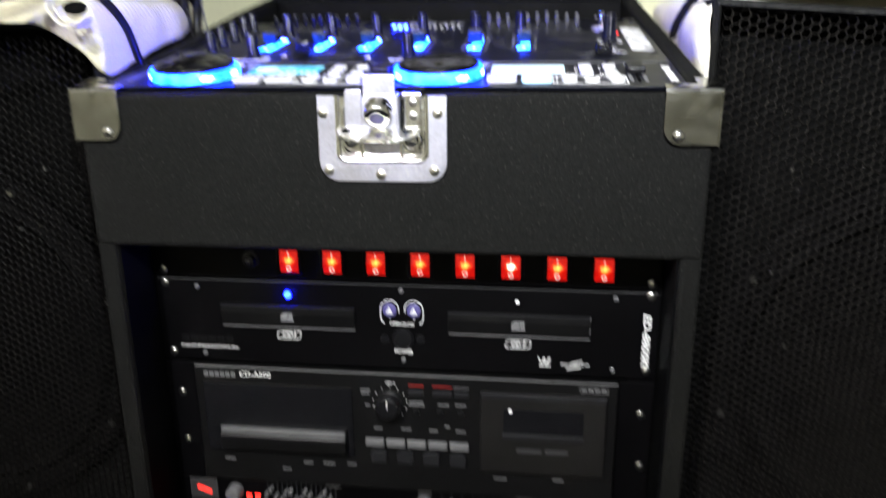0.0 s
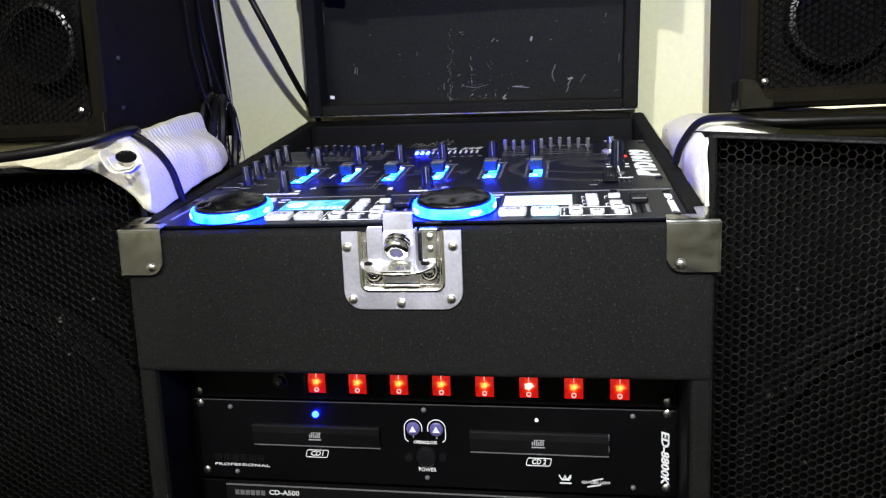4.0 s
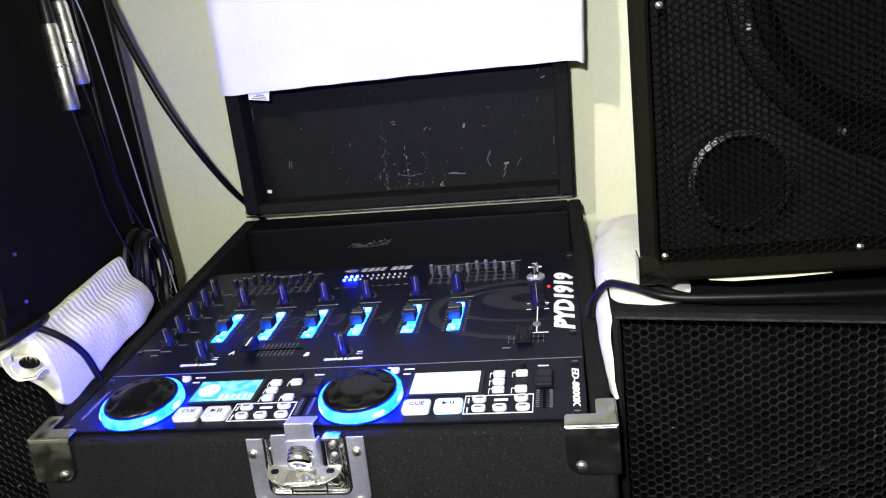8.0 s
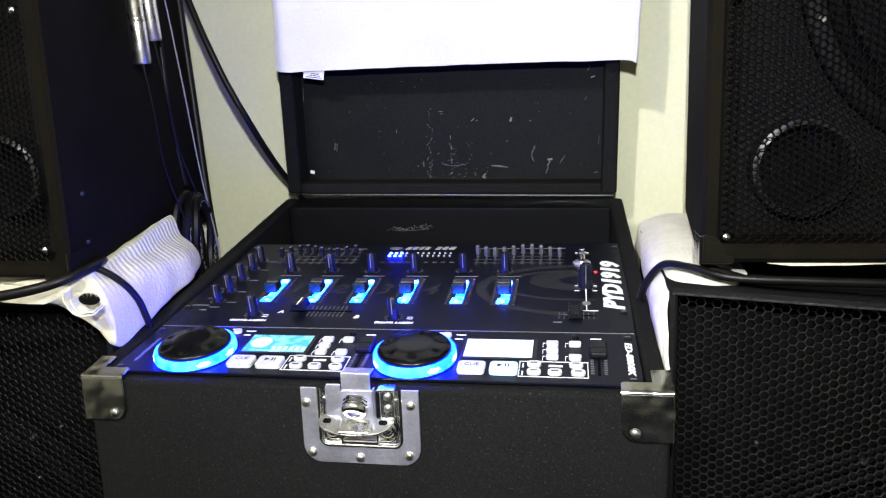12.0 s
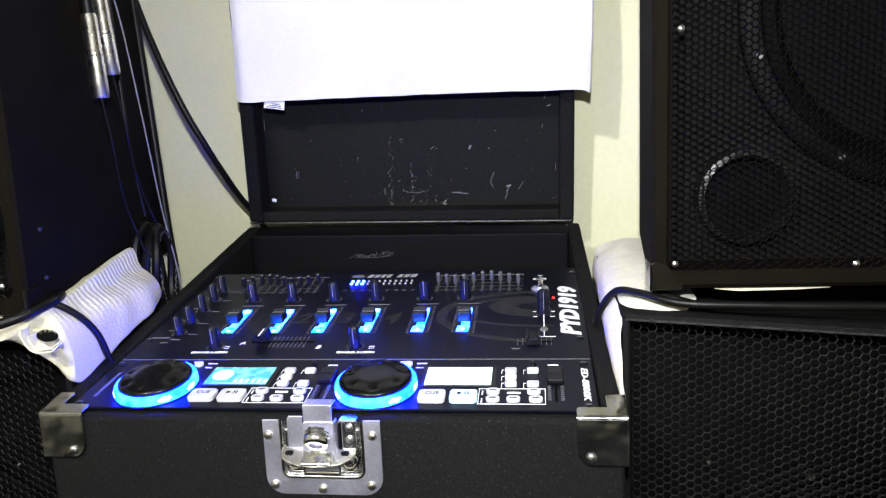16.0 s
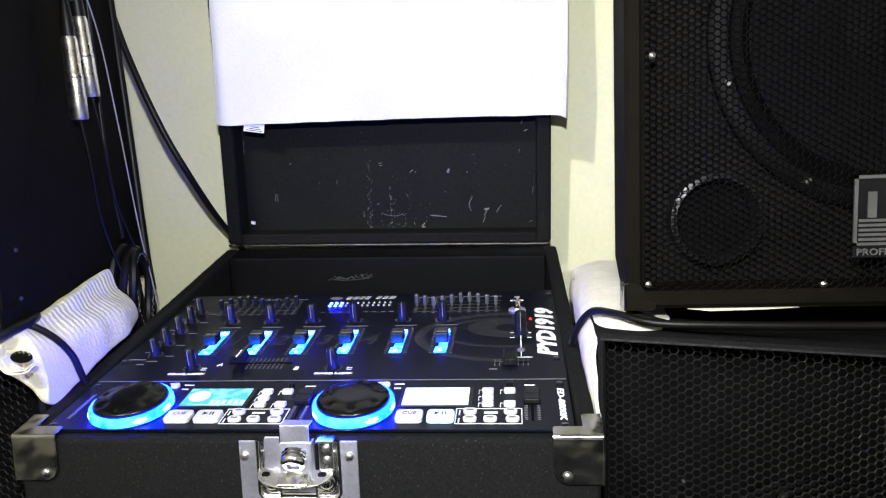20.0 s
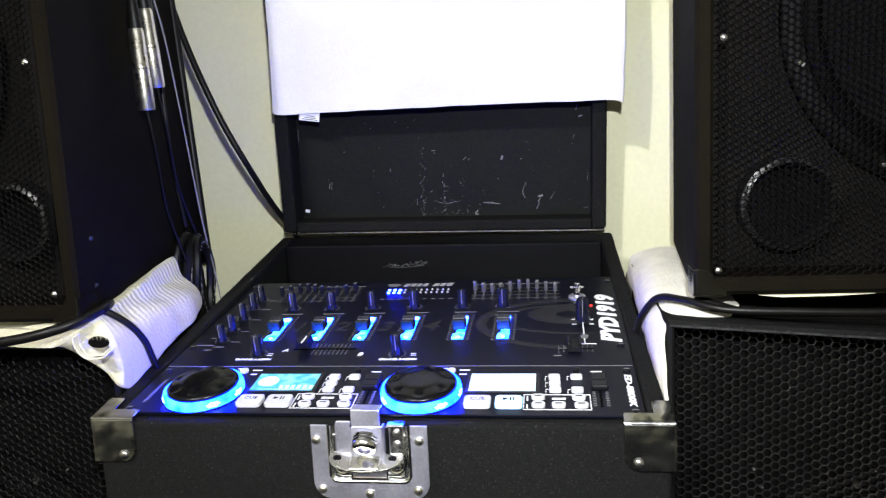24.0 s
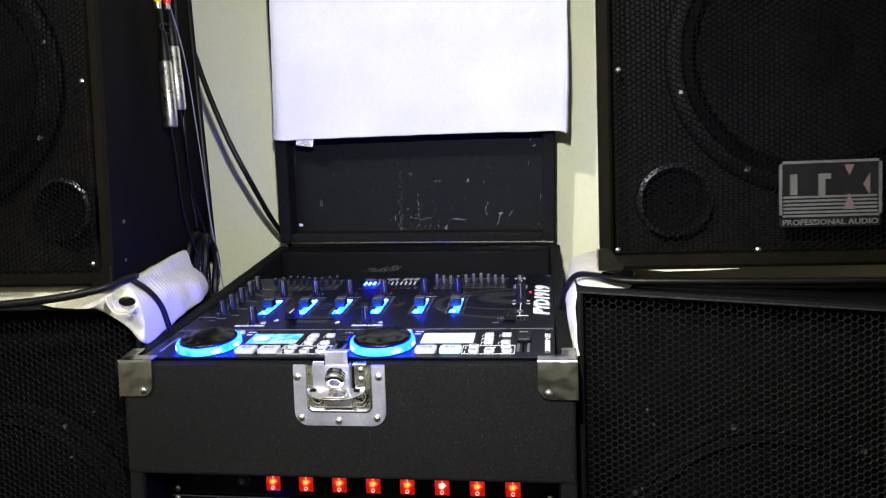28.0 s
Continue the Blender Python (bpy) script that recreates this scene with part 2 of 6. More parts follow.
M_HOT = material("blue_led_spot", (0.3, 0.5, 0.7), 0.3, glow=(0.0075, 0.0130, 1.0), power=240)
M_SLOT = lit_acrylic("blue_lit_fader_slot", (0.0003, 0.0205, 0.60), (0.0060, 0.0400, 0.80), 105, 90)
M_HOTTER = material("white_blue_led_spot", (0.3, 0.5, 0.7), 0.3, glow=(0.0022, 0.0045, 1.0), power=950)
M_BLED = material("blue_led", (0.05, 0.1, 0.5), 0.3, glow=(0.0005, 0.0020, 1.0), power=420.0)
M_CYANLED = material("cyan_led", (0.1, 0.3, 0.6), 0.3, glow=(0.0030, 0.0075, 1.0), power=420.0)
M_WLED = material("white_indicator_and_glint", (0.8, 0.8, 0.8), 0.4, glow=(1, 1, 1), power=0.4)
M_RLED = material("red_led", (0.4, 0.02, 0.02), 0.3, glow=(1.0, 0.03, 0.02), power=2.5)
M_LCD = lit_acrylic("cyan_lcd_backlight", (0.09, 0.54, 0.66), (0.36, 0.92, 0.92), 1.0, 90, 0.52)
M_LCDW = material("pale_lcd_backlight", (0.3, 0.35, 0.4), 0.15, vary=0.04, glow=(0.70, 0.93, 1.0), power=1.15)
M_LCDINK = material("lcd_segments", (0.3, 0.5, 0.55), 0.2, glow=(0.55, 0.92, 1.0), power=1.1)
M_INDIGO = material("indigo_button", (0.09, 0.08, 0.24), 0.3, vary=0.1)
M_CAPGLOW = material("fader_plastic_painted_glow", (0.004, 0.008, 0.012), 0.25, vary=0.3, scale=180, glow=(0.004, 0.070, 0.30), power=0.42)
M_FADER = material("smoky_fader_plastic", (0.012, 0.014, 0.022), 0.25, vary=0.15, scale=80, spec=0.25)
M_SLIDE = material("grey_slider_plastic", (0.05, 0.05, 0.052), 0.4, vary=0.2, scale=80)
M_WORN = material("worn_edge_with_highlight", (0.022, 0.022, 0.022), 0.8, vary=0.95, scale=180, grain=900, spec=0.1)
M_PALEWIRE = material("pale_wire_jacket", (0.20, 0.195, 0.21), 0.5, vary=0.1)
M_DIAL = material("satin_dial_plastic", (0.0030, 0.0030, 0.0036), 0.27, vary=0.05, scale=8, spec=0.2)
M_MARK = material("glowing_white_mark", (0.8, 0.8, 0.8), 0.4, glow=(1.0, 0.72, 0.66), power=0.75)
M_BADGE = material("dull_silver_print", (0.062, 0.060, 0.056), 0.5, vary=0.2, scale=60)
M_EMBLEM = material("silver_print", (0.30, 0.30, 0.31), 0.5, vary=0.1)
M_BOARD = material("black_painted_board", (0.0062, 0.0056, 0.0052), 0.8, vary=0.3, scale=30, spec=0.06)
M_INNER = material("dull_black_inside_tone", (0.0013, 0.0013, 0.0017), 0.6, vary=0.3, scale=20, grain=300, bump=0.1, spec=0.07)
M_PORT = material("moulded_port_plastic", (0.008, 0.008, 0.008), 0.3, vary=0.2, scale=60, spec=0.42)
M_SURROUND = material("black_rubber_surround", (0.0021, 0.0020, 0.0020), 0.55, vary=0.2, scale=40, spec=0.06)
M_NEON = neon_rocker("lit_red_rocker")
M_NEON2 = neon_rocker("brightly_lit_red_rocker", (5.0, 3.2, 2.4, 1))
M_YELLOW = material("yellow_plug", (0.75, 0.50, 0.02), 0.4, vary=0.1)
M_RED = material("red_plug", (0.65, 0.02, 0.02), 0.4, vary=0.1)
M_WPLUG = material("white_plug", (0.75, 0.75, 0.72), 0.4, vary=0.1)
M_LAMPGLASS = material("opal_lamp_glass", (0.8, 0.8, 0.8), 0.4, glow=(1, 0.97, 0.9), power=4.0)


# ---- mesh helpers ----
def box(x0, x1, y0, y1, z0, z1, bevel=0.0, seg=2):
    bm = bmesh.new()
    v = [bm.verts.new(p) for p in ((x0, y0, z0), (x1, y0, z0), (x1, y1, z0), (x0, y1, z0), (x0, y0, z1), (x1, y0, z1), (x1, y1, z1), (x0, y1, z1))]
    for f in ((3, 2, 1, 0), (4, 5, 6, 7), (0, 1, 5, 4), (1, 2, 6, 5), (2, 3, 7, 6), (3, 0, 4, 7)):
        bm.faces.new([v[i] for i in f])
    if bevel:
        bmesh.ops.bevel(bm, geom=bm.edges[:], offset=bevel, segments=seg, affect="EDGES", profile=0.5)
    return bm


def prism(points, lo, hi, axis="y", bevel=0.0, seg=2):
    """A flat outline (a list of pairs) made solid between lo and hi along an axis: y: (x, z) pairs, z: (x, y), x: (y, z)."""
    bm = bmesh.new()

    def at(p, w):
        return {"y": (p[0], w, p[1]), "z": (p[0], p[1], w), "x": (w, p[0], p[1])}[axis]
    a = [bm.verts.new(at(p, lo)) for p in points]
    b = [bm.verts.new(at(p, hi)) for p in points]
    n = len(points)
    bm.faces.new(a[::-1]), bm.faces.new(b)
    for i in range(n):
        bm.faces.new((a[i], a[(i + 1) % n], b[(i + 1) % n], b[i]))
    bmesh.ops.recalc_face_normals(bm, faces=bm.faces[:])
    if bevel:
        bmesh.ops.bevel(bm, geom=bm.edges[:], offset=bevel, segments=seg, affect="EDGES", profile=0.5)
    return bm


def rounded(x0, x1, z0, z1, r, seg=5, corners=(1, 1, 1, 1)):
    """Outline of a rectangle with round corners, as pairs; corners: low-left, low-right, high-right, high-left."""
    pts = []
    for k, (cx, cz, a) in enumerate(((x0 + r, z0 + r, 180), (x1 - r, z0 + r, 270), (x1 - r, z1 - r, 0), (x0 + r, z1 - r, 90))):
        if corners[k]:
            pts += [(cx + r * math.cos(radians(a + 90 * i / seg)), cz + r * math.sin(radians(a + 90 * i / seg))) for i in range(seg + 1)]
        else:
            pts.append(((x0, z0), (x1, z0), (x1, z1), (x0, z1))[k])
    return pts


def disc(cx, cz, r, n=20, rx=1.0, rz=1.0):
    return [(cx + rx * r * math.cos(2 * math.pi * i / n), cz + rz * r * math.sin(2 * math.pi * i / n)) for i in range(n)]


def lathe(profile, centre, axis="z", n=24, closed=True, flutes=0, depth=0.0):
    """A profile of (radius, height) pairs turned round an axis through centre."""
    bm = bmesh.new()
    rings = []
    for r, h in profile:
        ring = []
        for i in range(n):
            c, s = math.cos(2 * math.pi * i / n), math.sin(2 * math.pi * i / n)
            if flutes:
                k = 1 + depth * math.cos(2 * math.pi * i * flutes / n)
                c, s = c * k, s * k
            p = {"z": (r * c, r * s, h), "y": (r * c, h, r * s), "x": (h, r * c, r * s)}[axis]
            ring.append(bm.verts.new(Vector(centre) + Vector(p)))
        rings.append(ring)
    for a, b in zip(rings, rings[1:]):
        for i in range(n):
            bm.faces.new((a[i], a[(i + 1) % n], b[(i + 1) % n], b[i]))
    if closed:
        bm.faces.new(rings[0][::-1]), bm.faces.new(rings[-1])
    bmesh.ops.recalc_face_normals(bm, faces=bm.faces[:])
    return bm


def smooth_line(points, steps=8):
    """Catmull-Rom through points."""
    p = [Vector(q) for q in points]
    p = [2 * p[0] - p[1]] + p + [2 * p[-1] - p[-2]]
    out = []
    for a, b, c, d in zip(p, p[1:], p[2:], p[3:]):
        for i in range(steps):
            t = i / steps
            out.append(0.5 * (2 * b + (c - a) * t + (2 * a - 5 * b + 4 * c - d) * t * t + (3 * b - a - 3 * c + d) * t ** 3))
    return out + [p[-2]]


def tube(points, r, n=8, steps=8, curved=True):
    line = smooth_line(points, steps) if curved else [Vector(q) for q in points]
    bm = bmesh.new()
    rings = []
    up = Vector((0.13, 0.21, 0.97))
    for i, q in enumerate(line):
        d = (line[min(i + 1, len(line) - 1)] - line[max(i - 1, 0)]).normalized()
        s = d.cross(up)
        s = (s if s.length > 0.05 else d.cross(Vector((1, 0, 0)))).normalized()
        u = s.cross(d).normalized()
        up = u
        rings.append([bm.verts.new(q + r * (math.cos(2 * math.pi * k / n) * s + math.sin(2 * math.pi * k / n) * u)) for k in range(n)])
    for a, b in zip(rings, rings[1:]):
        for k in range(n):
            bm.faces.new((a[k], a[(k + 1) % n], b[(k + 1) % n], b[k]))
    bm.faces.new(rings[0][::-1]), bm.faces.new(rings[-1])
    bmesh.ops.recalc_face_normals(bm, faces=bm.faces[:])
    return bm


def joined(*bms):
    out = bmesh.new()
    for b in bms:
        me = bpy.data.meshes.new("piece")
        b.to_mesh(me)
        b.free()
        out.from_mesh(me)
        bpy.data.meshes.remove(me)
    return out


def moved(bm, m):
    bm.transform(m)
    return bm


def part(name, bm, mat, parent=None, label="", smooth=False):
    me = bpy.data.meshes.new(name)
    bm.to_mesh(me)
    bm.free()
    me.materials.append(mat)
    if smooth:
        me.polygons.foreach_set("use_smooth", [True] * len(me.polygons))
        me.set_sharp_from_angle(angle=radians(40))
    ob = new(name, me)
    ob.parent = parent
    if label:
        ob["label"] = label
    return ob


def thing(name, label, category, m=None, group="", kind=""):
    ob = new(name)
    ob.empty_display_size = 0.02
    if m is not None:
        ob.matrix_world = m
    return tagged(ob, label, category, group, kind)


def lettering(text, size, m, mat, parent, name="lettering", shear=0.0, depth=0.0003, width=None, bold=0.0):
    """Text in the built-in font, centred, lying in its own xy plane, then moved by m. width: stretched to that length."""
    cu = bpy.data.curves.new("lettering", "FONT")
    cu.body, cu.size, cu.shear, cu.extrude, cu.offset = text, size, shear, depth, bold
    cu.align_x, cu.align_y, cu.resolution_u = "CENTER", "CENTER", 2
    ob = bpy.data.objects.new("lettering", cu)
    scene.collection.objects.link(ob)
    me = bpy.data.meshes.new_from_object(ob.evaluated_get(bpy.context.evaluated_depsgraph_get()))
    bpy.data.objects.remove(ob)
    bpy.data.curves.remove(cu)
    if width and len(me.vertices):
        xs = [v.co.x for v in me.vertices]
        k = width / (max(xs) - min(xs))
        me.transform(Matrix.Diagonal((k, 1, 1, 1)))
    me.transform(m)
    me.name = name
    me.materials.clear()
    me.materials.append(mat)
    o = new(name, me)
    o.parent = parent
    return o


FACE = Matrix.Rotation(radians(90), 4, "X")          # text that faces -y


def on_face(x, y, z, turn=0.0):
    return Matrix.Translation((x, y, z)) @ FACE @ Matrix.Rotation(radians(turn), 4, "Z")


def on_top(u, v, h=0.0004, turn=0.0):
    return Matrix.Translation((u, v, h)) @ Matrix.Rotation(radians(turn), 4, "Z")


# ---- room ----
def structure(name, bm, mat, label, category):
    return tagged(part(name, bm, mat), label, category, kind="structure")


RX0, RX1, RY0, RY1, RH = -1.9, 2.1, -3.4, 0.602, 2.40
structure("floor", box(RX0 - 0.1, RX1 + 0.1, RY0 - 0.1, RY1 + 0.1, -0.1, 0), M_FLOOR, "dark carpeted floor under the equipment", "floor")
structure("ceiling", box(RX0 - 0.1, RX1 + 0.1, RY0 - 0.1, RY1 + 0.1, RH, RH + 0.1), M_CEIL, "plain white painted ceiling", "ceiling")
structure("wall_north", box(RX0 - 0.1, RX1 + 0.1, RY1, RY1 + 0.12, 0, RH), M_WALL, "cream painted wall behind the equipment", "wall")
structure("wall_south", box(RX0 - 0.1, RX1 + 0.1, RY0 - 0.12, RY0, 0, RH), M_WALL2, "unseen cream wall facing the equipment, mottled for reflections", "wall")
structure("wall_west", box(RX0 - 0.12, RX0, RY0, RY1, 0, RH), M_WALL2, "unseen cream side wall, mottled for reflections", "wall")
structure("wall_east", box(RX1, RX1 + 0.12, RY0, RY1, 0, RH), M_WALL2, "unseen cream side wall, mottled for reflections", "wall")
lampfix = thing("ceiling_lamp", "round white flush ceiling lamp, switched on", "lamp", pose(LAMP.x, LAMP.y, RH))
part("base", lathe([(0.13, 0.0), (0.13, -0.018), (0.115, -0.02)], (0, 0, 0)), M_WPLUG, lampfix)
part("glass", lathe([(0.115, -0.02), (0.112, -0.034), (0.09, -0.046), (0.055, -0.052), (0.01, -0.053)], (0, 0, 0)), M_LAMPGLASS, lampfix, smooth=True)

# ---- rack case ----
W, WI = 0.2625, 0.2445                     # half widths, outside and inside
SLOPE = math.tan(radians(11.6))


def rim(y):
    """Height of the case's slanted rim at depth y."""
    return 0.972 + SLOPE * y


def skewed(bm):
    """The old case has settled a little: its back is pulled in and down on one side."""
    for v in bm.verts:
        k = v.co.y / 0.507
        if v.co.x > 0:
            v.co.x -= 0.009 * k
            v.co.z -= 0.007 * k
        else:
            v.co.x += 0.003 * k
    return bm


case = thing("rack_case", "black carpet-covered slant-top equipment case, lid propped open", "equipment case", pose(0, 0, 0))
for sx in (-1, 1):
    part("side_wall", skewed(moved(prism([(0.0, 0.02), (0.507, 0.02), (0.507, rim(0.507)), (0.0, rim(0))], WI, W, "x", 0.004, 2),
                                   Matrix.Diagonal((sx, 1, 1, 1)))), M_CARPET, case)
part("front_panel", box(-W + 0.0005, W - 0.0005, -0.002, 0.016, 0.837, 0.971, 0.005, 3), M_CARPET, case)
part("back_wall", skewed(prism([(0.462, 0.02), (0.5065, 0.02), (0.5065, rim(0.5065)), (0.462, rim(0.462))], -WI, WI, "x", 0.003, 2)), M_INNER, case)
part("bottom", box(-WI, WI, 0.0, 0.462, 0.02, 0.045), M_CARPET, case)
part("mixer_shelf", moved(box(-WI, WI, 0.016, 0.47, -0.075, -0.068), Matrix.Translation((0, 0, 0.9745)) @ Matrix.Rotation(radians(9.5), 4, "X")), M_BAFFLE, case)
for sx in (-1, 1):
    part("rack_rail", box(min(sx * 0.2165, sx * 0.2435), max(sx * 0.2165, sx * 0.2435), 0.0575, 0.0595, 0.06, 0.836), M_BAFFLE, case)
    # Thin dark sheet added over the carpeted wall to darken the recess
    part("inner_cheek", box(min(sx * 0.2425, sx * 0.2447), max(sx * 0.2425, sx * 0.2447), 0.0035, 0.0570, 0.046, 0.8365), M_INNER, case, "thin sheet added to darken the rack opening's side")
    part("foot", lathe([(0.022, 0.0), (0.022, 0.02)], (sx * 0.22, 0.05, 0)), M_RUBBER, case)
    part("foot", lathe([(0.022, 0.0), (0.022, 0.02)], (sx * 0.22, 0.44, 0)), M_RUBBER, case)


def steel_corner(sx):
    """Folded steel corner over the front top corner, with one screw."""
    x0, x1 = sx * 0.2225, sx * (W + 0.0018)
    lo, hi = min(x0, x1), max(x0, x1)
    top = rim(0) + 0.0028
    keep = (1, 0, 0, 0) if sx > 0 else (0, 1, 0, 0)
    a = prism(rounded(lo, hi, 0.9305, top - 0.0025, 0.0135, 7, keep), -0.0054, -0.0030, "y", 0.0011, 4)
    roll = tube([(lo, -0.0024, top - 0.0026), (hi, -0.0024, top - 0.0026)], 0.0028, 14, 1, False)
    slant = Matrix.Translation((0, -0.0024, top - 0.0014)) @ Matrix.Rotation(radians(11.6), 4, "X")
    x2 = sx * 0.2480
    strip, arm = 0.0125, 0.032
    if sx > 0:
        ell = [(lo, 0.0), (hi, 0.0), (hi, arm), (x2 + 0.002, arm), (x2, arm - 0.002), (x2, strip), (lo + 0.002, strip), (lo, strip - 0.002)]
    else:
        ell = [(lo, 0.0), (hi, 0.0), (hi, strip - 0.002), (hi - 0.002, strip), (x2, strip), (x2, arm - 0.002), (x2 - 0.002, arm), (lo, arm)]
    b = moved(prism(ell, 0.0, 0.0016, "z", 0.0005), slant)
    d = prism([(-0.0045, 0.9305), (0.030, 0.9305), (0.032, top + 0.0055), (-0.0045, top - 0.0010)], x1 - 0.0009, x1 + 0.0009, "x")
    k = part("corner_protector", joined(a, roll, b, d), M_CORNER, case, "polished steel corner protector")
    part("screw", lathe([(0.0048, 0.0), (0.0045, -0.0016), (0.003, -0.003), (0.0008, -0.0034)], (sx * 0.234, -0.0048, 0.9385), "y", 14), M_SCREW, k, smooth=True)


steel_corner(-1), steel_corner(1)

# butterfly latch
plate_line = [(-0.0514, 0.969)] + rounded(-0.0514, 0.0546, 0.8994, 0.969, 0.0165, 8, (1, 1, 0, 0))[:-2] + [(0.0546, 0.969), (0.0378, 0.969), (0.0378, 0.9225), (0.0366, 0.9196), (0.0335, 0.9185), (-0.0300, 0.9185), (-0.0331, 0.9196), (-0.0343, 0.9225), (-0.0343, 0.969)]
latch = part("latch", prism(plate_line, -0.0046, -0.0030, "y", 0.0004, 1), M_ZINC, case, "zinc-plated butterfly latch, half open")
part("dish", box(-0.0345, 0.038, -0.0034, -0.0022, 0.917, 0.968), M_LATCH, latch, "pressed steel latch dish")


def dish_rim(x0, x1, low, high, r, y):
    """Rounded pressed edge that runs down one side, along the bottom and up the other side."""
    c = 0.0065
    arc = lambda cx, cz, a0: [(cx + c * math.cos(radians(a0 + 15 * k)), y, cz + c * math.sin(radians(a0 + 15 * k))) for k in range(7)]
    return tube([(x0, y, high)] + arc(x0 + c, low + c, 180) + arc(x1 - c, low + c, 270) + [(x1, y, high)], r, 12, 2, False)


part("dish_rim", dish_rim(-0.0348, 0.0380, 0.9165, 0.9690, 0.0021, -0.0040), M_MIRROR, latch, "rounded polished edge of the dish", True)
part("dish_rim", dish_rim(-0.0300, 0.0334, 0.9215, 0.9600, 0.0015, -0.0042), M_MIRROR, latch, "", True)
part("dish_wing", prism([(-0.0280, 0.932), (-0.0140, 0.932), (-0.0140, 0.9735), (-0.0265, 0.9735), (-0.0280, 0.970)], -0.0066, -0.0052, "y", 0.0005), M_ZINC, latch)
part("back_tongue", box(-0.0125, 0.0165, -0.0078, -0.0060, 0.9235, 0.9400, 0.0008), M_ZINC, latch)
part("tongue_ledge", box(-0.0150, 0.0190, -0.0085, -0.0040, 0.9195, 0.9228, 0.0010), M_MIRROR, latch)
for cx in (-0.0140, 0.0178):
    part("tongue_post", tube([(cx, -0.0090, 0.9195), (cx, -0.0090, 0.9400)], 0.0009, 8, 1, False), M_MIRROR, latch, smooth=True)
for cx, cz in ((-0.0225, 0.9325), (0.0265, 0.9335)):
    eye = part("cam", tube([(cx + 0.0066 * math.cos(radians(30 * k)), -0.0080, cz + 0.0066 * math.sin(radians(30 * k))) for k in range(13)], 0.0014, 8, 2), M_MIRROR, latch, "polished steel loop of the latch", True)
    # Black disc painted in as the shaded gap behind the loop
    part("cam_seat", lathe([(0.0086, -0.0035), (0.0084, -0.0062), (0.0072, -0.0068), (0.0004, -0.0068)], (cx, 0, cz), "y", 24), M_GLOSS, eye, "black disc standing in for the dark gap round the loop", True)
    part("cam_pin", lathe([(0.0046, -0.0060), (0.0044, -0.0082), (0.0030, -0.0096), (0.0004, -0.0100)], (cx, 0, cz), "y", 20), M_LATCH, eye, smooth=True)
strap = part("hook_strap", joined(
    prism(rounded(-0.0118, 0.0140, 0.9685, 0.9850, 0.002, 3), -0.0100, -0.0086, "y", 0.0004),
    box(-0.0118, 0.0140, -0.0100, 0.004, 0.9838, 0.9852, 0.0006),
    moved(prism(rounded(-0.0128, 0.0165, 0.0, 0.0330, 0.003, 3), -0.0012, 0.0004, "y", 0.0004), Matrix.Translation((0, -0.0115, 0.9370)) @ Matrix.Rotation(radians(-3), 4, "X")),
    box(0.0155, 0.0172, -0.0160, -0.006, 0.936, 0.972, 0.0006)), M_ZINC, latch, "bent steel latch strap")
handle_pts = [(-0.0335, -0.014), (-0.0325, -0.0085), (-0.027, -0.006), (-0.019, -0.0065), (-0.011, -0.008), (0.012, -0.008), (0.020, -0.0065), (0.027, -0.0055),
              (0.0332, -0.008), (0.0345, -0.0135), (0.031, -0.0195), (0.023, -0.0245), (0.012, -0.0270), (-0.002, -0.0280), (-0.015, -0.0265), (-0.026, -0.0225), (-0.031, -0.0185)]
TILT_H = Matrix.Translation((-0.001, 0.001, 0.9475)) @ Matrix.Rotation(radians(31), 4, "X")
wing = part("wing_handle", moved(prism(handle_pts, -0.0015, 0.0013, "z", 0.0009, 3), TILT_H), M_HANDLE, latch, "oval steel turn handle")
part("handle_bridge", moved(joined(box(-0.0120, 0.0150, -0.0270, -0.0075, 0.0010, 0.0040, 0.0012)), TILT_H), M_HANDLE, latch)
SPIN = Matrix.Translation((0.0012, -0.0150, 0.9560)) @ Matrix.Rotation(radians(38), 4, "X")
part("spindle", moved(lathe([(0.0118, 0.006), (0.0118, 0.0040), (0.0108, 0.0033), (0.0108, 0.0025), (0.0117, 0.0018), (0.0117, 0.0008), (0.0107, 0.0001), (0.0107, -0.0007), (0.0115, -0.0014), (0.0112, -0.0040), (0.0098, -0.0058), (0.0078, -0.0064), (0.0060, -0.0062), (0.0056, -0.0040)], (0, 0, 0), "y", 32, False), SPIN), M_CHROME, latch, "ridged steel turning boss", True)
# Disc closes the bore; its indigo is a blue reflection put into colour
part("spindle_hole", moved(lathe([(0.0058, 0.0), (0.0056, -0.0004)], (0, -0.0042, 0), "y", 20), SPIN), M_INDIGO, latch)
for cx, cy in ((-0.0250, -0.0135), (0.0250, -0.0135)):
    part("handle_hole", moved(joined(lathe([(0.0025, -0.0017), (0.0025, 0.0016)], (cx - 0.0013, cy, 0), "z", 14), lathe([(0.0025, -0.0017), (0.0025, 0.0016)], (cx + 0.0013, cy, 0), "z", 12)), TILT_H), M_GLOSS, latch)
keeper = part("keeper", joined(box(0.0205, 0.0340, -0.0080, -0.0030, 0.9440, 0.9700, 0.0014, 3), box(0.0190, 0.0350, -0.0100, 0.004, 0.9685, 0.9715, 0.0012, 3)), M_LATCH, latch)
part("keeper_slot", box(0.0178, 0.0196, -0.0075, -0.0040, 0.9440, 0.9670), M_GLOSS, keeper)
for cz in (0.9640, 0.9535):
    part("keeper_pin", lathe([(0.0034, -0.0078), (0.0031, -0.0096), (0.001, -0.0106)], (0.0280, 0, cz), "y", 14), M_SCREW, keeper, smooth=True)
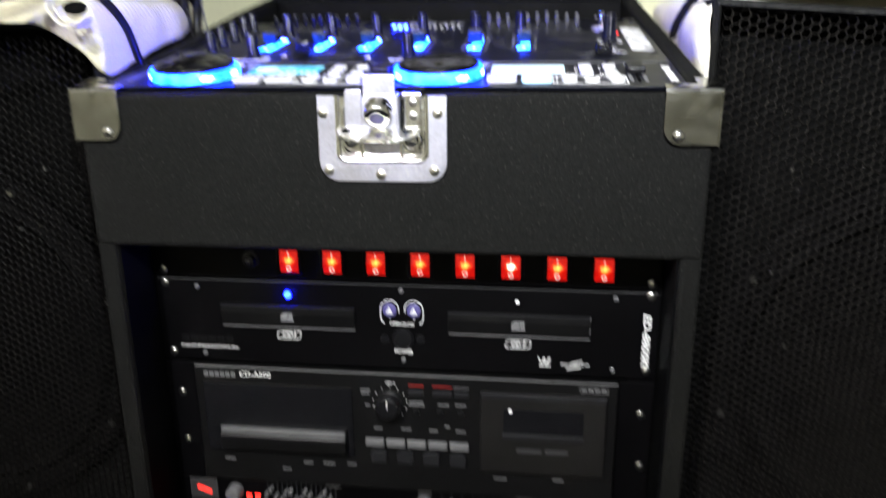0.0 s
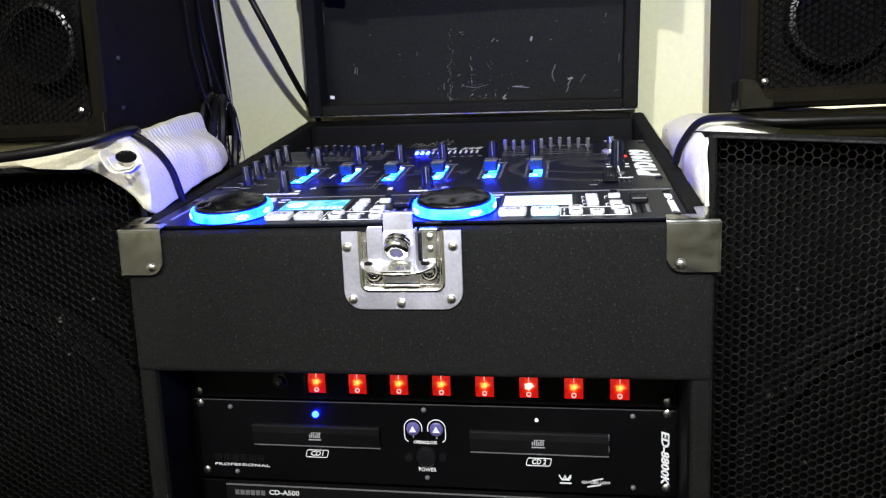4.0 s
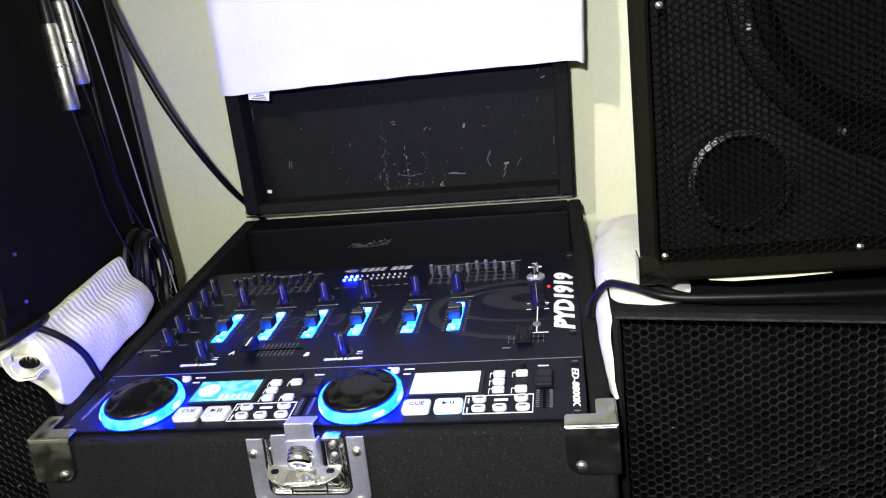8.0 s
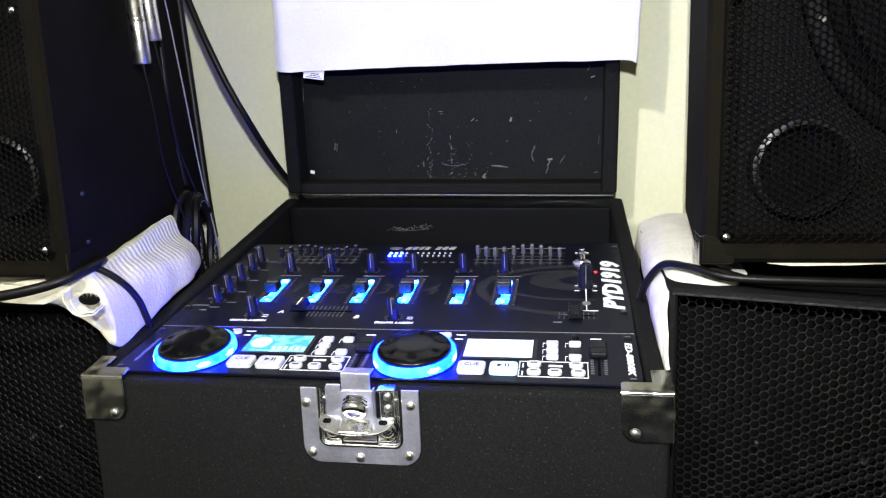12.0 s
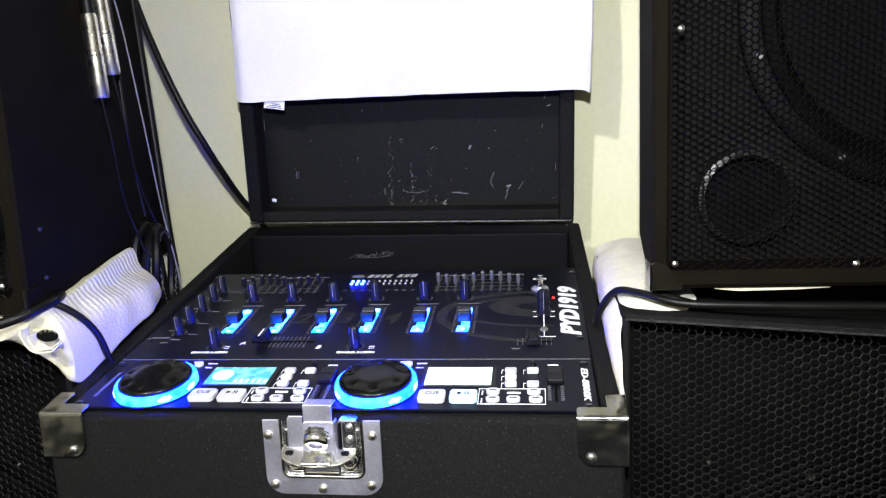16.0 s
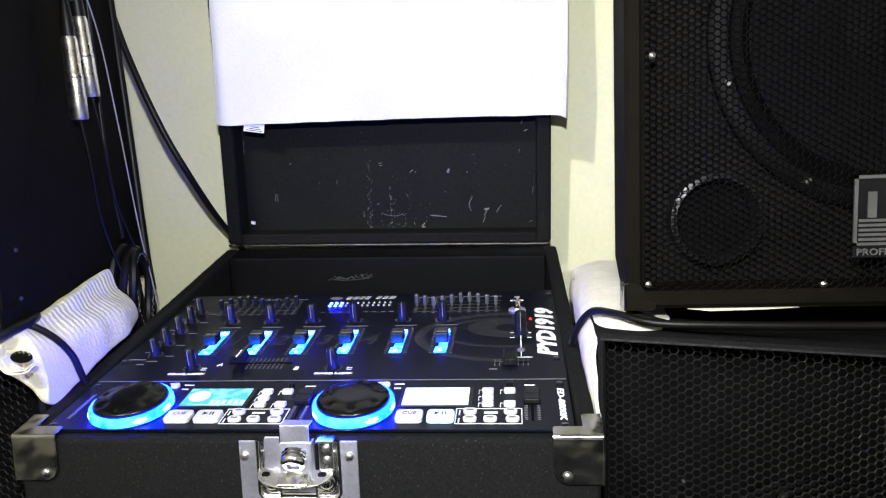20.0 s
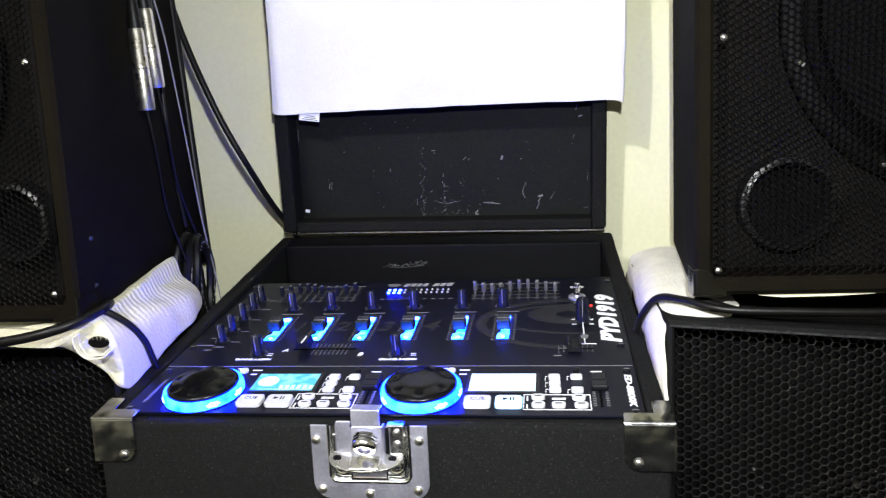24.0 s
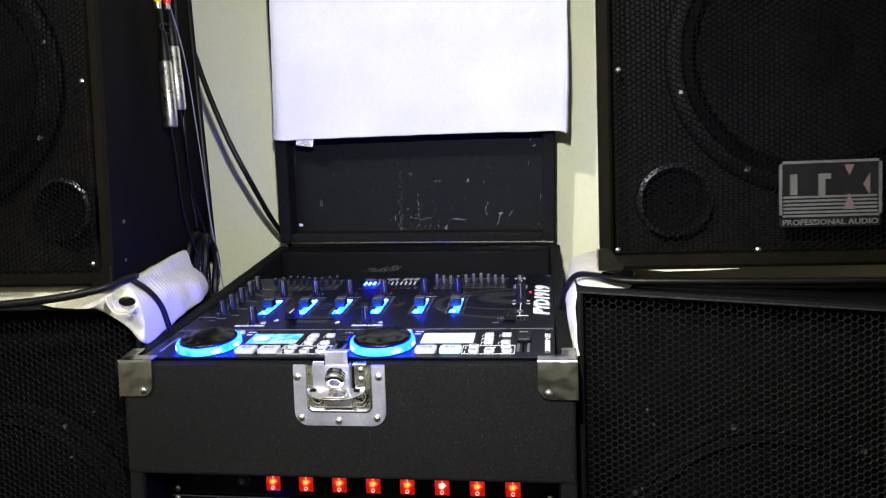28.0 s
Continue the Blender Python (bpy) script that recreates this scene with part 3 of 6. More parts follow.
for cx, cz in ((-0.0465, 0.955), (0.0472, 0.955), (-0.0436, 0.9085), (0.0442, 0.9088), (0.0, 0.9052)):
    part("rivet", lathe([(0.0042, 0.0), (0.0039, -0.0013), (0.0026, -0.0023), (0.0006, -0.0026)], (cx, -0.0046, cz), "y", 14), M_NICKEL, latch, smooth=True)

# lid, hinged at the back and leaning slightly forward
LID = Matrix.Translation((-0.006, 0.507, 1.0776)) @ Matrix.Rotation(radians(1.0), 4, "Y") @ Matrix.Rotation(radians(4.2), 4, "X")
LW, LH, LD = 0.2520, 0.52, 0.058
lid = part("lid", moved(box(-LW + 0.01, LW - 0.01, LD - 0.012, LD - 0.0005, 0.004, LH - 0.004), LID), M_CARPET, case, "open carpet-covered lid")
part("lid_side", moved(box(-LW, -LW + 0.0215, 0, LD, 0, LH, 0.005, 3), LID), M_CARPET, lid)
part("lid_side", moved(box(LW - 0.0215, LW, 0, LD, 0, LH, 0.005, 3), LID), M_CARPET, lid)
part("lid_end", moved(box(-LW + 0.021, LW - 0.021, 0.0004, LD, 0.0, 0.0165, 0.004, 3), LID), M_CARPET, lid)
part("lid_end", moved(box(-LW + 0.021, LW - 0.021, 0.0004, LD, LH - 0.022, LH, 0.004, 3), LID), M_CARPET, lid)
part("lining", moved(box(-LW + 0.0215, LW - 0.0215, 0.0405, 0.0445, 0.0165, LH - 0.022), LID), M_LINING, lid, "scuffed black inner lining with white scratches")
rng = random.Random(7)
specks = []


def scratch(x, z, ln, wd, a):
    """One pale scratch on the lining, turned by a degrees from level."""
    specks.append(moved(box(-ln / 2, ln / 2, -0.0001, 0.0001, -wd / 2, wd / 2), Matrix.Translation((x, 0.0404, z)) @ Matrix.Rotation(radians(-a), 4, "Y")))


for k in range(46):                                      # dotted vertical rub mark
    z = 0.019 + 0.110 * (k / 46) ** 1.8
    scratch(-0.0305 + 0.02 * (z - 0.02) + rng.gauss(0, 0.0022), z, abs(rng.gauss(0.0010, 0.0012)) + 0.0004, rng.uniform(0.0004, 0.0011), rng.choice((88, 80, 60, 95)))
for k in range(26):                                      # second, shorter one
    scratch(0.0035 + rng.gauss(0, 0.0012), 0.022 + 0.062 * rng.random() ** 1.2, abs(rng.gauss(0.0012, 0.0014)) + 0.0005, rng.uniform(0.0004, 0.0010), rng.choice((88, 75, 95, 60)))
for k in range(70):                                      # loose specks low in the middle
    scratch(rng.gauss(0.012, 0.026), 0.019 + abs(rng.gauss(0, 0.030)), abs(rng.gauss(0.0008, 0.0008)) + 0.0004, rng.uniform(0.0003, 0.0007), rng.uniform(0, 180))
for k in range(40):
    scratch(rng.uniform(-0.21, 0.22), rng.uniform(0.02, 0.17), abs(rng.gauss(0.0006, 0.0006)) + 0.0003, rng.uniform(0.0003, 0.0006), rng.uniform(0, 180))
for k in range(9):                                       # a shallow arc
    scratch(-0.007 + 0.0036 * k, 0.0395 - 0.0022 * math.sin(math.pi * k / 8), 0.0036, 0.0005, 10 * (k - 4) * 0.6)
for k in range(8):                                       # a short hook
    scratch(0.1298 - 0.0028 * math.sin(k * 0.55), 0.0450 + 0.0030 * k, 0.0034, 0.0008, 90 + 18 * math.cos(k * 0.9))
for x, z, a, ln, wd in ((0.0785, 0.0360, -5, 0.026, 0.0011), (0.076, 0.0375, -3, 0.012, 0.0006), (0.1545, 0.0463, 12, 0.0075, 0.0030), (0.1525, 0.0400, 62, 0.009, 0.0012), (0.1502, 0.0300, 66, 0.010, 0.0009),
                        (0.1730, 0.0466, 57, 0.013, 0.0006), (0.0957, 0.1070, 70, 0.0065, 0.0030), (0.0375, 0.1073, 40, 0.0065, 0.0010), (0.0440, 0.1060, 30, 0.0030, 0.0008), (-0.0110, 0.1209, 5, 0.0070, 0.0006), (-0.010, 0.117, 0, 0.004, 0.0006),
                        (-0.1830, 0.0690, 80, 0.0110, 0.0009), (-0.1795, 0.0680, 84, 0.0120, 0.0006), (0.0540, 0.0225, 48, 0.0075, 0.0020), (0.0545, 0.0190, 0, 0.005, 0.0022), (0.2154, 0.1666, 20, 0.0060, 0.0014), (0.2097, 0.1797, 70, 0.0080, 0.0006),
                        (0.2055, 0.1361, 75, 0.0060, 0.0005), (0.2229, 0.0266, 20, 0.006, 0.0006), (-0.1552, 0.1225, 40, 0.0030, 0.0006), (-0.0817, 0.0921, 85, 0.0060, 0.0005), (0.0896, 0.0745, 20, 0.003, 0.0006), (0.1249, 0.1045, 0, 0.0025, 0.0010),
                        (-0.0406, 0.0407, 88, 0.0090, 0.0007), (-0.0168, 0.0567, 30, 0.0040, 0.0008), (0.2260, 0.075, 88, 0.012, 0.0005), (-0.2290, 0.150, 88, 0.020, 0.0005)):
    scratch(x, z, ln, wd, a)
scuffs = part("scuff_marks", moved(joined(*specks), LID), M_MIDGREY, lid, "pale scratches and specks")
scuffs["kind"] = "stuff"
part("sticker", moved(box(-0.0035, 0.0035, -0.0006, 0.0, -0.0025, 0.0025), LID @ Matrix.Translation((-0.2233, 0.0404, 0.0285)) @ Matrix.Rotation(radians(12), 4, "Y")), M_WHITE, lid)
for a, b in ((-0.254, -0.236), (-0.232, -0.158), (-0.156, -0.086), (-0.083, -0.012), (-0.010, 0.055), (0.0575, 0.120), (0.1225, 0.180), (0.182, 0.242)):
    part("hinge", tube([(a, 0.5008, 1.0775 - 0.0175 * (a + 0.006)), (b, 0.5008, 1.0775 - 0.0175 * (b + 0.006))], 0.0011, 8, 1), M_LATCH, case, "steel piano hinge")
scribble = []
for k in range(34):
    scribble.append((-0.084 + 0.0020 * k + rng.uniform(-0.006, 0.006), 0.4617, 1.0345 + rng.uniform(-0.0042, 0.0042) * (1 if k % 7 else 1.8)))
part("chalk_mark", tube(scribble, 0.00036, 5, 5), M_SLIDE, case, "chalk scribble")
part("chalk_mark", tube([(-0.080, 0.4617, 1.0315), (-0.066, 0.4617, 1.0300), (-0.042, 0.4617, 1.0308), (-0.025, 0.4617, 1.0335)], 0.0005, 5, 4), M_SLIDE, case)


def fuzz(count, place, spread, seed):
    """Short loose fibres standing off a carpeted edge."""
    rnd = random.Random(seed)
    bits = bmesh.new()
    for _ in range(count):
        p, n = place(rnd.random())
        d = (Vector(n) + Vector((rnd.uniform(-1, 1), rnd.uniform(-1, 1), rnd.uniform(-1, 1))) * 0.8).normalized()
        ln = rnd.uniform(0.0008, spread)
        s = d.orthogonal().normalized() * 0.00022
        p = Vector(p) - d * 0.0006
        q = p + d * ln
        t = d.cross(s)
        base = [bits.verts.new(p + s), bits.verts.new(p - 0.5 * s + 0.8 * t), bits.verts.new(p - 0.5 * s - 0.8 * t)]
        tip = bits.verts.new(q)
        for k in range(3):
            bits.faces.new((base[k], base[(k + 1) % 3], tip))
    return bits


for sx in (-1, 1):
    ob = part("carpet_fibres", skewed(fuzz(420, lambda u: ((sx * (W - 0.001), 0.02 + 0.48 * u, rim(0.02 + 0.48 * u) - 0.001), (sx * 0.7, 0, 0.7)), 0.0032, 11 + sx)), M_CARPET, case)
    ob["kind"] = "stuff"
    ob = part("carpet_fibres", moved(fuzz(420, lambda u: ((sx * (LW - 0.0008), 0.001, 0.5 * u), (sx * 0.7, -0.7, 0)), 0.0030, 21 + sx), LID), M_CARPET, lid)
    ob["kind"] = "stuff"
ob = part("carpet_fibres", fuzz(300, lambda u: ((-W + 2 * W * u, -0.001, 0.9705), (0, -0.6, 0.8)), 0.0020, 31), M_CARPET, case)
ob["kind"] = "stuff"


# ---- rack units behind the front opening ----
FY = 0.053                                  # front plane of the rack units


def bar(parent, x, z, w, h, mat=M_WHITE, y=FY, name="print", turn=0.0):
    return part(name, moved(box(-w / 2, w / 2, -0.0004, 0.0, -h / 2, h / 2), Matrix.Translation((x, y, z)) @ Matrix.Rotation(radians(turn), 4, "Y")), mat, parent)


def rack_screw(parent, x, z, y=FY, r=0.0042, mat=M_SCREW):
    s = part("screw", lathe([(r, 0.0), (r * 0.95, -0.0012), (r * 0.6, -0.0022), (r * 0.2, -0.0024)], (x, y, z), "y", 14), mat, parent, smooth=True)
    return s


def outline(x0, x1, z0, z1, r, t, y0, y1):
    """Rounded frame of line width t."""
    a, b = rounded(x0, x1, z0, z1, r, 4), rounded(x0 + t, x1 - t, z0 + t, z1 - t, max(r - t, 0.0002), 4)
    bm = bmesh.new()
    va, vb = [bm.verts.new((p[0], y0, p[1])) for p in a], [bm.verts.new((p[0], y0, p[1])) for p in b]
    vc, vd = [bm.verts.new((p[0], y1, p[1])) for p in a], [bm.verts.new((p[0], y1, p[1])) for p in b]
    n = len(a)
    for i in range(n):
        j = (i + 1) % n
        bm.faces.new((va[i], va[j], vb[j], vb[i])), bm.faces.new((va[i], vc[i], vc[j], va[j])), bm.faces.new((vb[i], vb[j], vd[j], vd[i]))
    bmesh.ops.recalc_face_normals(bm, faces=bm.faces[:])
    return bm


# switch panel
strip = thing("switch_panel", "black rack power panel with eight lit red rocker switches", "power strip", pose(0, FY, 0.8122))
part("faceplate", moved(box(-0.241, 0.241, 0.0, 0.003, -0.0195, 0.0246, 0.0006), Matrix.Identity(4)), M_RACK, strip)
part("housing", box(-0.215, 0.215, 0.003, 0.12, -0.02, 0.02), M_BAFFLE, strip)
for i in range(8):
    cx = -0.1035 + i * 0.04186
    sw = part("switch", joined(box(cx - 0.0125, cx + 0.0125, -0.0016, 0.0002, -0.0155, 0.0132, 0.0006)), M_GLOSS, strip, "square rocker switch with black bezel")
    me_pts = [(-0.0025, -0.0108), (-0.0042, 0.0), (-0.0018, 0.0108), (0.001, 0.0108), (0.001, -0.0108)]
    rk = part("rocker", prism(me_pts, -0.0087, 0.0087, "x", 0.0005), M_NEON2 if i == 5 else M_NEON, sw, "lit red rocker")
    rk.location = (cx, 0.0, -0.0012)
    part("mark", moved(outline(-0.0024, 0.0024, -0.0024, 0.0024, 0.0023, 0.0008, -0.0046, -0.0030), Matrix.Translation((cx, 0, -0.0080))), M_MARK, sw)
    part("mark", box(cx - 0.0003, cx + 0.0003, -0.0038, -0.0028, 0.0040, 0.0085), M_MARK, sw)
part("button", lathe([(0.0085, 0.0), (0.0085, -0.0016), (0.0058, -0.002), (0.0055, -0.0075), (0.003, -0.0085)], (-0.1418, 0.0, -0.001), "y", 24), M_SATIN, strip, smooth=True)
part("button_lens", lathe([(0.0022, 0), (0.001, -0.001)], (-0.1418, -0.0085, -0.001), "y", 12), M_MIDGREY, strip)
for sx in (-0.2312, 0.2328):
    rack_screw(strip, sx, -0.0134, 0.0)
    rack_screw(strip, sx, 0.0150, 0.0, mat=M_GLOSS)

# twin CD player
cdp = thing("cd_player", "black two-unit rack twin CD player, one blue light on", "CD player", pose(0, FY, 0.749))
ZC = 0.7508
part("faceplate", box(-0.241, 0.241, 0.0, 0.003, 0.7065 - ZC, 0.7915 - ZC, 0.0007), M_RACK, cdp)
part("housing", box(-0.215, 0.215, 0.003, 0.24, 0.708 - ZC, 0.790 - ZC), M_BAFFLE, cdp)
part("edge_line", box(-0.238, 0.238, -0.0005, 0.0, 0.7912 - ZC, 0.7922 - ZC), M_GREY, cdp)
for x0, x1 in ((-0.1748, -0.0420), (0.0480, 0.1795)):
    tray = part("disc_tray", prism([(0.0, 0.7456 - ZC), (-0.0022, 0.7462 - ZC), (-0.0050, 0.7600 - ZC), (-0.0046, 0.7668 - ZC), (0.0, 0.7678 - ZC)], x0, x1, "x", 0.0004), M_DECK, cdp, "closed disc tray front")
    part("tray_lip", box(x0, x1, -0.0050, -0.0040, 0.7662 - ZC, 0.7676 - ZC), M_DARKGREY, tray)
    part("tray_edge", box(x0, x1, -0.0024, -0.0002, 0.7448 - ZC, 0.7456 - ZC), M_MIDGREY, tray)
    cx = (x0 + x1) / 2
    emblem = joined(*[box(cx - 0.006 + 0.0020 * k, cx - 0.0048 + 0.0020 * k, -0.0052, -0.0044, 0.7555 - ZC, (0.7605 if k % 3 else 0.7590) - ZC) for k in range(6)],
                    box(cx - 0.0065, cx + 0.0065, -0.0052, -0.0044, 0.7530 - ZC, 0.7540 - ZC), box(cx - 0.004, cx + 0.0065, -0.0052, -0.0044, 0.7606 - ZC, 0.7612 - ZC))
    part("disc_emblem", emblem, M_EMBLEM, tray, "small printed disc emblem")
for x, s in ((-0.1088, "CD1"), (0.1138, "CD 2")):
    lettering(s, 0.0072, on_face(x, -0.0003, 0.7367 - ZC), M_WHITE, cdp, shear=0.2, width=0.0135, bold=0.0001)
    fr = outline(x - 0.0118, x + 0.0118, 0.7325 - ZC, 0.7409 - ZC, 0.002, 0.0008, -0.0004, 0.0)
    bmesh.ops.transform(fr, matrix=Matrix.Translation((x, 0, 0.7367 - ZC)) @ Matrix(((1, 0, 0.25, 0), (0, 1, 0, 0), (0, 0, 1, 0), (0, 0, 0, 1))) @ Matrix.Translation((-x, 0, ZC - 0.7367)), verts=fr.verts)
    part("print_frame", fr, M_WHITE, cdp)
part("indicator", lathe([(0.0034, 0), (0.0034, -0.0018), (0.0025, -0.0036), (0.001, -0.0044)], (-0.1076, 0, 0.7788 - ZC), "y", 14), M_BLED, cdp, "lit blue indicator", True)
part("indicator", lathe([(0.0019, 0), (0.0018, -0.001), (0.001, -0.0016)], (0.1124, 0, 0.7790 - ZC), "y", 14), M_WLED, cdp, "small white indicator", True)
for x, s in ((-0.0083, "1"), (0.0150, "2")):
    bt = part("eject_button", lathe([(0.0068, 0.0), (0.0066, -0.002), (0.0058, -0.0026)], (x, 0, 0.7668 - ZC), "y", 24), M_INDIGO, cdp, "round indigo eject button", True)
    part("eject_mark", prism([(x - 0.0036, 0.7640 - ZC), (x + 0.0036, 0.7640 - ZC), (x, 0.7705 - ZC)], -0.0031, -0.0026, "y"), M_WHITE, bt)
    sd = -1 if s == "1" else 1
    hook = [(x + 0.0088 * math.cos(radians(a)) * sd, 0.7675 - ZC + 0.0088 * math.sin(radians(a))) for a in (170, 150, 125, 100, 75, 50, 25, 0)]
    hook += [(x + sd * 0.0088, 0.7600 - ZC), (x + sd * 0.0080, 0.7555 - ZC), (x + sd * 0.0052, 0.7532 - ZC)]
    part("print_ring", tube([(hook[0][0], -0.0002, 0.7640 - ZC)] + [(a, -0.0002, b) for a, b in hook], 0.00055, 6, 3), M_WHITE, cdp)
    lettering(s, 0.004, on_face(x, -0.0003, 0.7583 - ZC), M_WHITE, cdp)
lettering("OPEN/CLOSE", 0.0044, on_face(0.0035, -0.0008, 0.7528 - ZC), M_WHITE, cdp, width=0.0235, bold=0.00008)
part("power_knob", joined(lathe([(0.0105, 0), (0.0102, -0.0028), (0.0088, -0.0044), (0.004, -0.0048)], (0.0042, 0, 0.7380 - ZC), "y", 28),
                          lathe([(0.0045, 0), (0.004, -0.0022)], (-0.0137, 0, 0.7366 - ZC), "y", 12), lathe([(0.0045, 0), (0.004, -0.0022)], (0.0208, 0, 0.7378 - ZC), "y", 12)), M_SATIN, cdp, "round black power button", True)
lettering("POWER", 0.0056, on_face(0.0044, -0.0003, 0.7242 - ZC), M_WHITE, cdp, width=0.0178, bold=0.0001)
lettering("PROFESSIONAL", 0.0040, on_face(-0.1911, -0.0003, 0.7213 - ZC), M_WHITE, cdp, width=0.0605)
for k in range(6):
    bar(cdp, -0.2165 + k * 0.0092, 0.7290 - ZC, 0.0072, 0.0070, M_DECK, 0.0, "brand_shape")
lettering("ED-8800K", 0.0098, on_face(0.2304, -0.0004, 0.7462 - ZC, -90), M_WHITE, cdp, shear=0.25, width=0.0535, bold=0.0003)
part("emblem_print", joined(*[moved(box(-0.0006, 0.0006, -0.0004, 0, 0, 0.0045), Matrix.Translation((0.1391 + d, 0, 0.7205 - ZC)) @ Matrix.Rotation(radians(a), 4, "Y")) for d, a in ((-0.004, -30), (-0.002, 20), (0.0005, -15), (0.002, 35), (0.0042, 10))],
                            box(0.1335, 0.1447, -0.0004, 0, 0.7155 - ZC, 0.7170 - ZC), box(0.1350, 0.1430, -0.0004, 0, 0.7190 - ZC, 0.7204 - ZC)), M_WHITE, cdp)
lettering("SEAMLESS LOOP", 0.0036, on_face(0.1675, -0.0003, 0.7180 - ZC), M_WHITE, cdp, width=0.0265)
part("loop_print", joined(moved(box(-0.0065, 0.0045, -0.0004, 0, -0.0006, 0.0006), Matrix.Translation((0.170, 0, 0.7212 - ZC)) @ Matrix.Rotation(radians(-15), 4, "Y")),
                          moved(box(-0.0065, 0.0065, -0.0004, 0, -0.0007, 0.0007), Matrix.Translation((0.166, 0, 0.7147 - ZC)) @ Matrix.Rotation(radians(-12), 4, "Y"))), M_WHITE, cdp)
for x, z in ((-0.2312, 0.7872), (-0.2300, 0.7146), (0.2328, 0.7890), (0.2322, 0.7158)):
    rack_screw(cdp, x, z - ZC, 0.0)
for x, z in ((-0.1986, 0.7842), (-0.1968, 0.7141), (0.0032, 0.7862), (0.0041, 0.7157), (0.2014, 0.7855), (0.2019, 0.7145)):
    rack_screw(cdp, x, z - ZC, 0.0, 0.0025, M_MIDGREY)
for dz in (0.7640, 0.7520):
    bar(cdp, 0.1795, dz - ZC, 0.0010, 0.0058, M_WHITE, 0.0)

# CD and cassette deck
deck = thing("cassette_deck", "charcoal three-unit rack CD and cassette deck", "cassette deck", pose(0, FY, 0.638))
ZD = 0.6412
part("rack_ear", box(-0.241, -0.2085, 0.0, 0.003, 0.5735 - ZD, 0.7050 - ZD, 0.0006), M_RACK, deck)
part("rack_ear", box(0.2085, 0.241, 0.0, 0.003, 0.5735 - ZD, 0.7050 - ZD, 0.0006), M_RACK, deck)
part("front", box(-0.2085, 0.2085, -0.006, 0.003, 0.5750 - ZD, 0.7045 - ZD, 0.002, 3), M_DECK, deck)
part("top_edge", box(-0.2075, 0.2075, -0.0066, -0.0056, 0.7032 - ZD, 0.7046 - ZD), M_MIDGREY, deck)
part("housing", box(-0.208, 0.208, 0.003, 0.26, 0.576 - ZD, 0.703 - ZD), M_BAFFLE, deck)
part("tray_recess", box(-0.2000, -0.0470, -0.0070, -0.0055, 0.6115 - ZD, 0.6872 - ZD, 0.0008), M_GLOSS, deck, "dark CD bay window")
tray = part("disc_tray", prism([(-0.006, 0.615 - ZD), (-0.0145, 0.617 - ZD), (-0.0155, 0.632 - ZD), (-0.0095, 0.6405 - ZD), (-0.006, 0.6405 - ZD)], -0.1835, -0.0540, "x", 0.0006), M_DECK, deck, "closed disc tray")
part("tray_lip", box(-0.1830, -0.0545, -0.0135, -0.0095, 0.6352 - ZD, 0.6405 - ZD, 0.0008), M_MIDGREY, tray)
knob = part("knob", lathe([(0.0135, 0.0), (0.0135, -0.003), (0.0115, -0.005), (0.011, -0.014), (0.0095, -0.0155), (0.004, -0.0158)], (-0.0095, -0.006, 0.6735 - ZD), "y", 32), M_SATIN, deck, "round input level knob", True)
part("pointer", box(-0.0100, -0.0090, -0.0222, -0.0216, 0.6745 - ZD, 0.6825 - ZD), M_WHITE, knob)
for k in range(11):
    a = radians(225 - 27 * k)
    part("dial_mark", moved(box(-0.0008, 0.0008, -0.0004, 0, -0.0004, 0.0004), Matrix.Translation((-0.0095 + 0.0168 * math.cos(a), -0.006, 0.6735 + 0.0168 * math.sin(a) - ZD)) @ Matrix.Rotation(-a, 4, "Y")), M_WHITE, deck)
lettering("INPUT", 0.0036, on_face(-0.0088, -0.0063, 0.6945 - ZD), M_WHITE, deck)
lettering("CD-A500", 0.0072, on_face(-0.1450, -0.0063, 0.6966 - ZD), M_WHITE, deck, width=0.0325, bold=0.0001)
for k in range(6):
    bar(deck, -0.1960 + k * 0.0056, 0.6955 - ZD, 0.0044, 0.0052, M_MIDGREY, -0.006, "brand_shape")
for x, z, w in ((-0.034, 0.6860, 0.010), (-0.034, 0.6825, 0.008), (-0.032, 0.6700, 0.005), (0.0165, 0.6755, 0.014), (0.0165, 0.6725, 0.016), (0.0430, 0.6738, 0.011), (0.0600, 0.6742, 0.011),
                (0.0600, 0.6925, 0.014), (-0.022, 0.6450, 0.009), (0.0060, 0.6455, 0.010), (0.0330, 0.6455, 0.009), (0.0600, 0.6460, 0.010), (0.047, 0.6505, 0.005),
                (-0.1790, 0.6010, 0.011), (-0.1190, 0.5925, 0.009), (-0.0956, 0.6012, 0.010), (-0.0742, 0.6018, 0.012), (-0.0504, 0.6026, 0.010), (0.0990, 0.5965, 0.013), (0.1554, 0.5985, 0.011)):
    bar(deck, x, z - ZD, w, 0.0019, M_MIDGREY, -0.006)
for x, w in ((0.0165, 0.015), (0.0420, 0.019), (0.0610, 0.014)):
    bar(deck, x, 0.6930 - ZD, w, 0.0016, M_RED_PRINT if x < 0.05 else M_MIDGREY, -0.006)
    part("key", box(x - w / 2, x + w / 2, -0.0085, -0.006, 0.6835 - ZD, 0.6885 - ZD, 0.0007), M_DARKGREY, deck)
for x in (0.0165, 0.0400, 0.0600):
    part("small_button", lathe([(0.0032, 0), (0.003, -0.0022), (0.002, -0.0026)], (x, -0.006, 0.6655 - ZD), "y", 14), M_SATIN, deck, smooth=True)
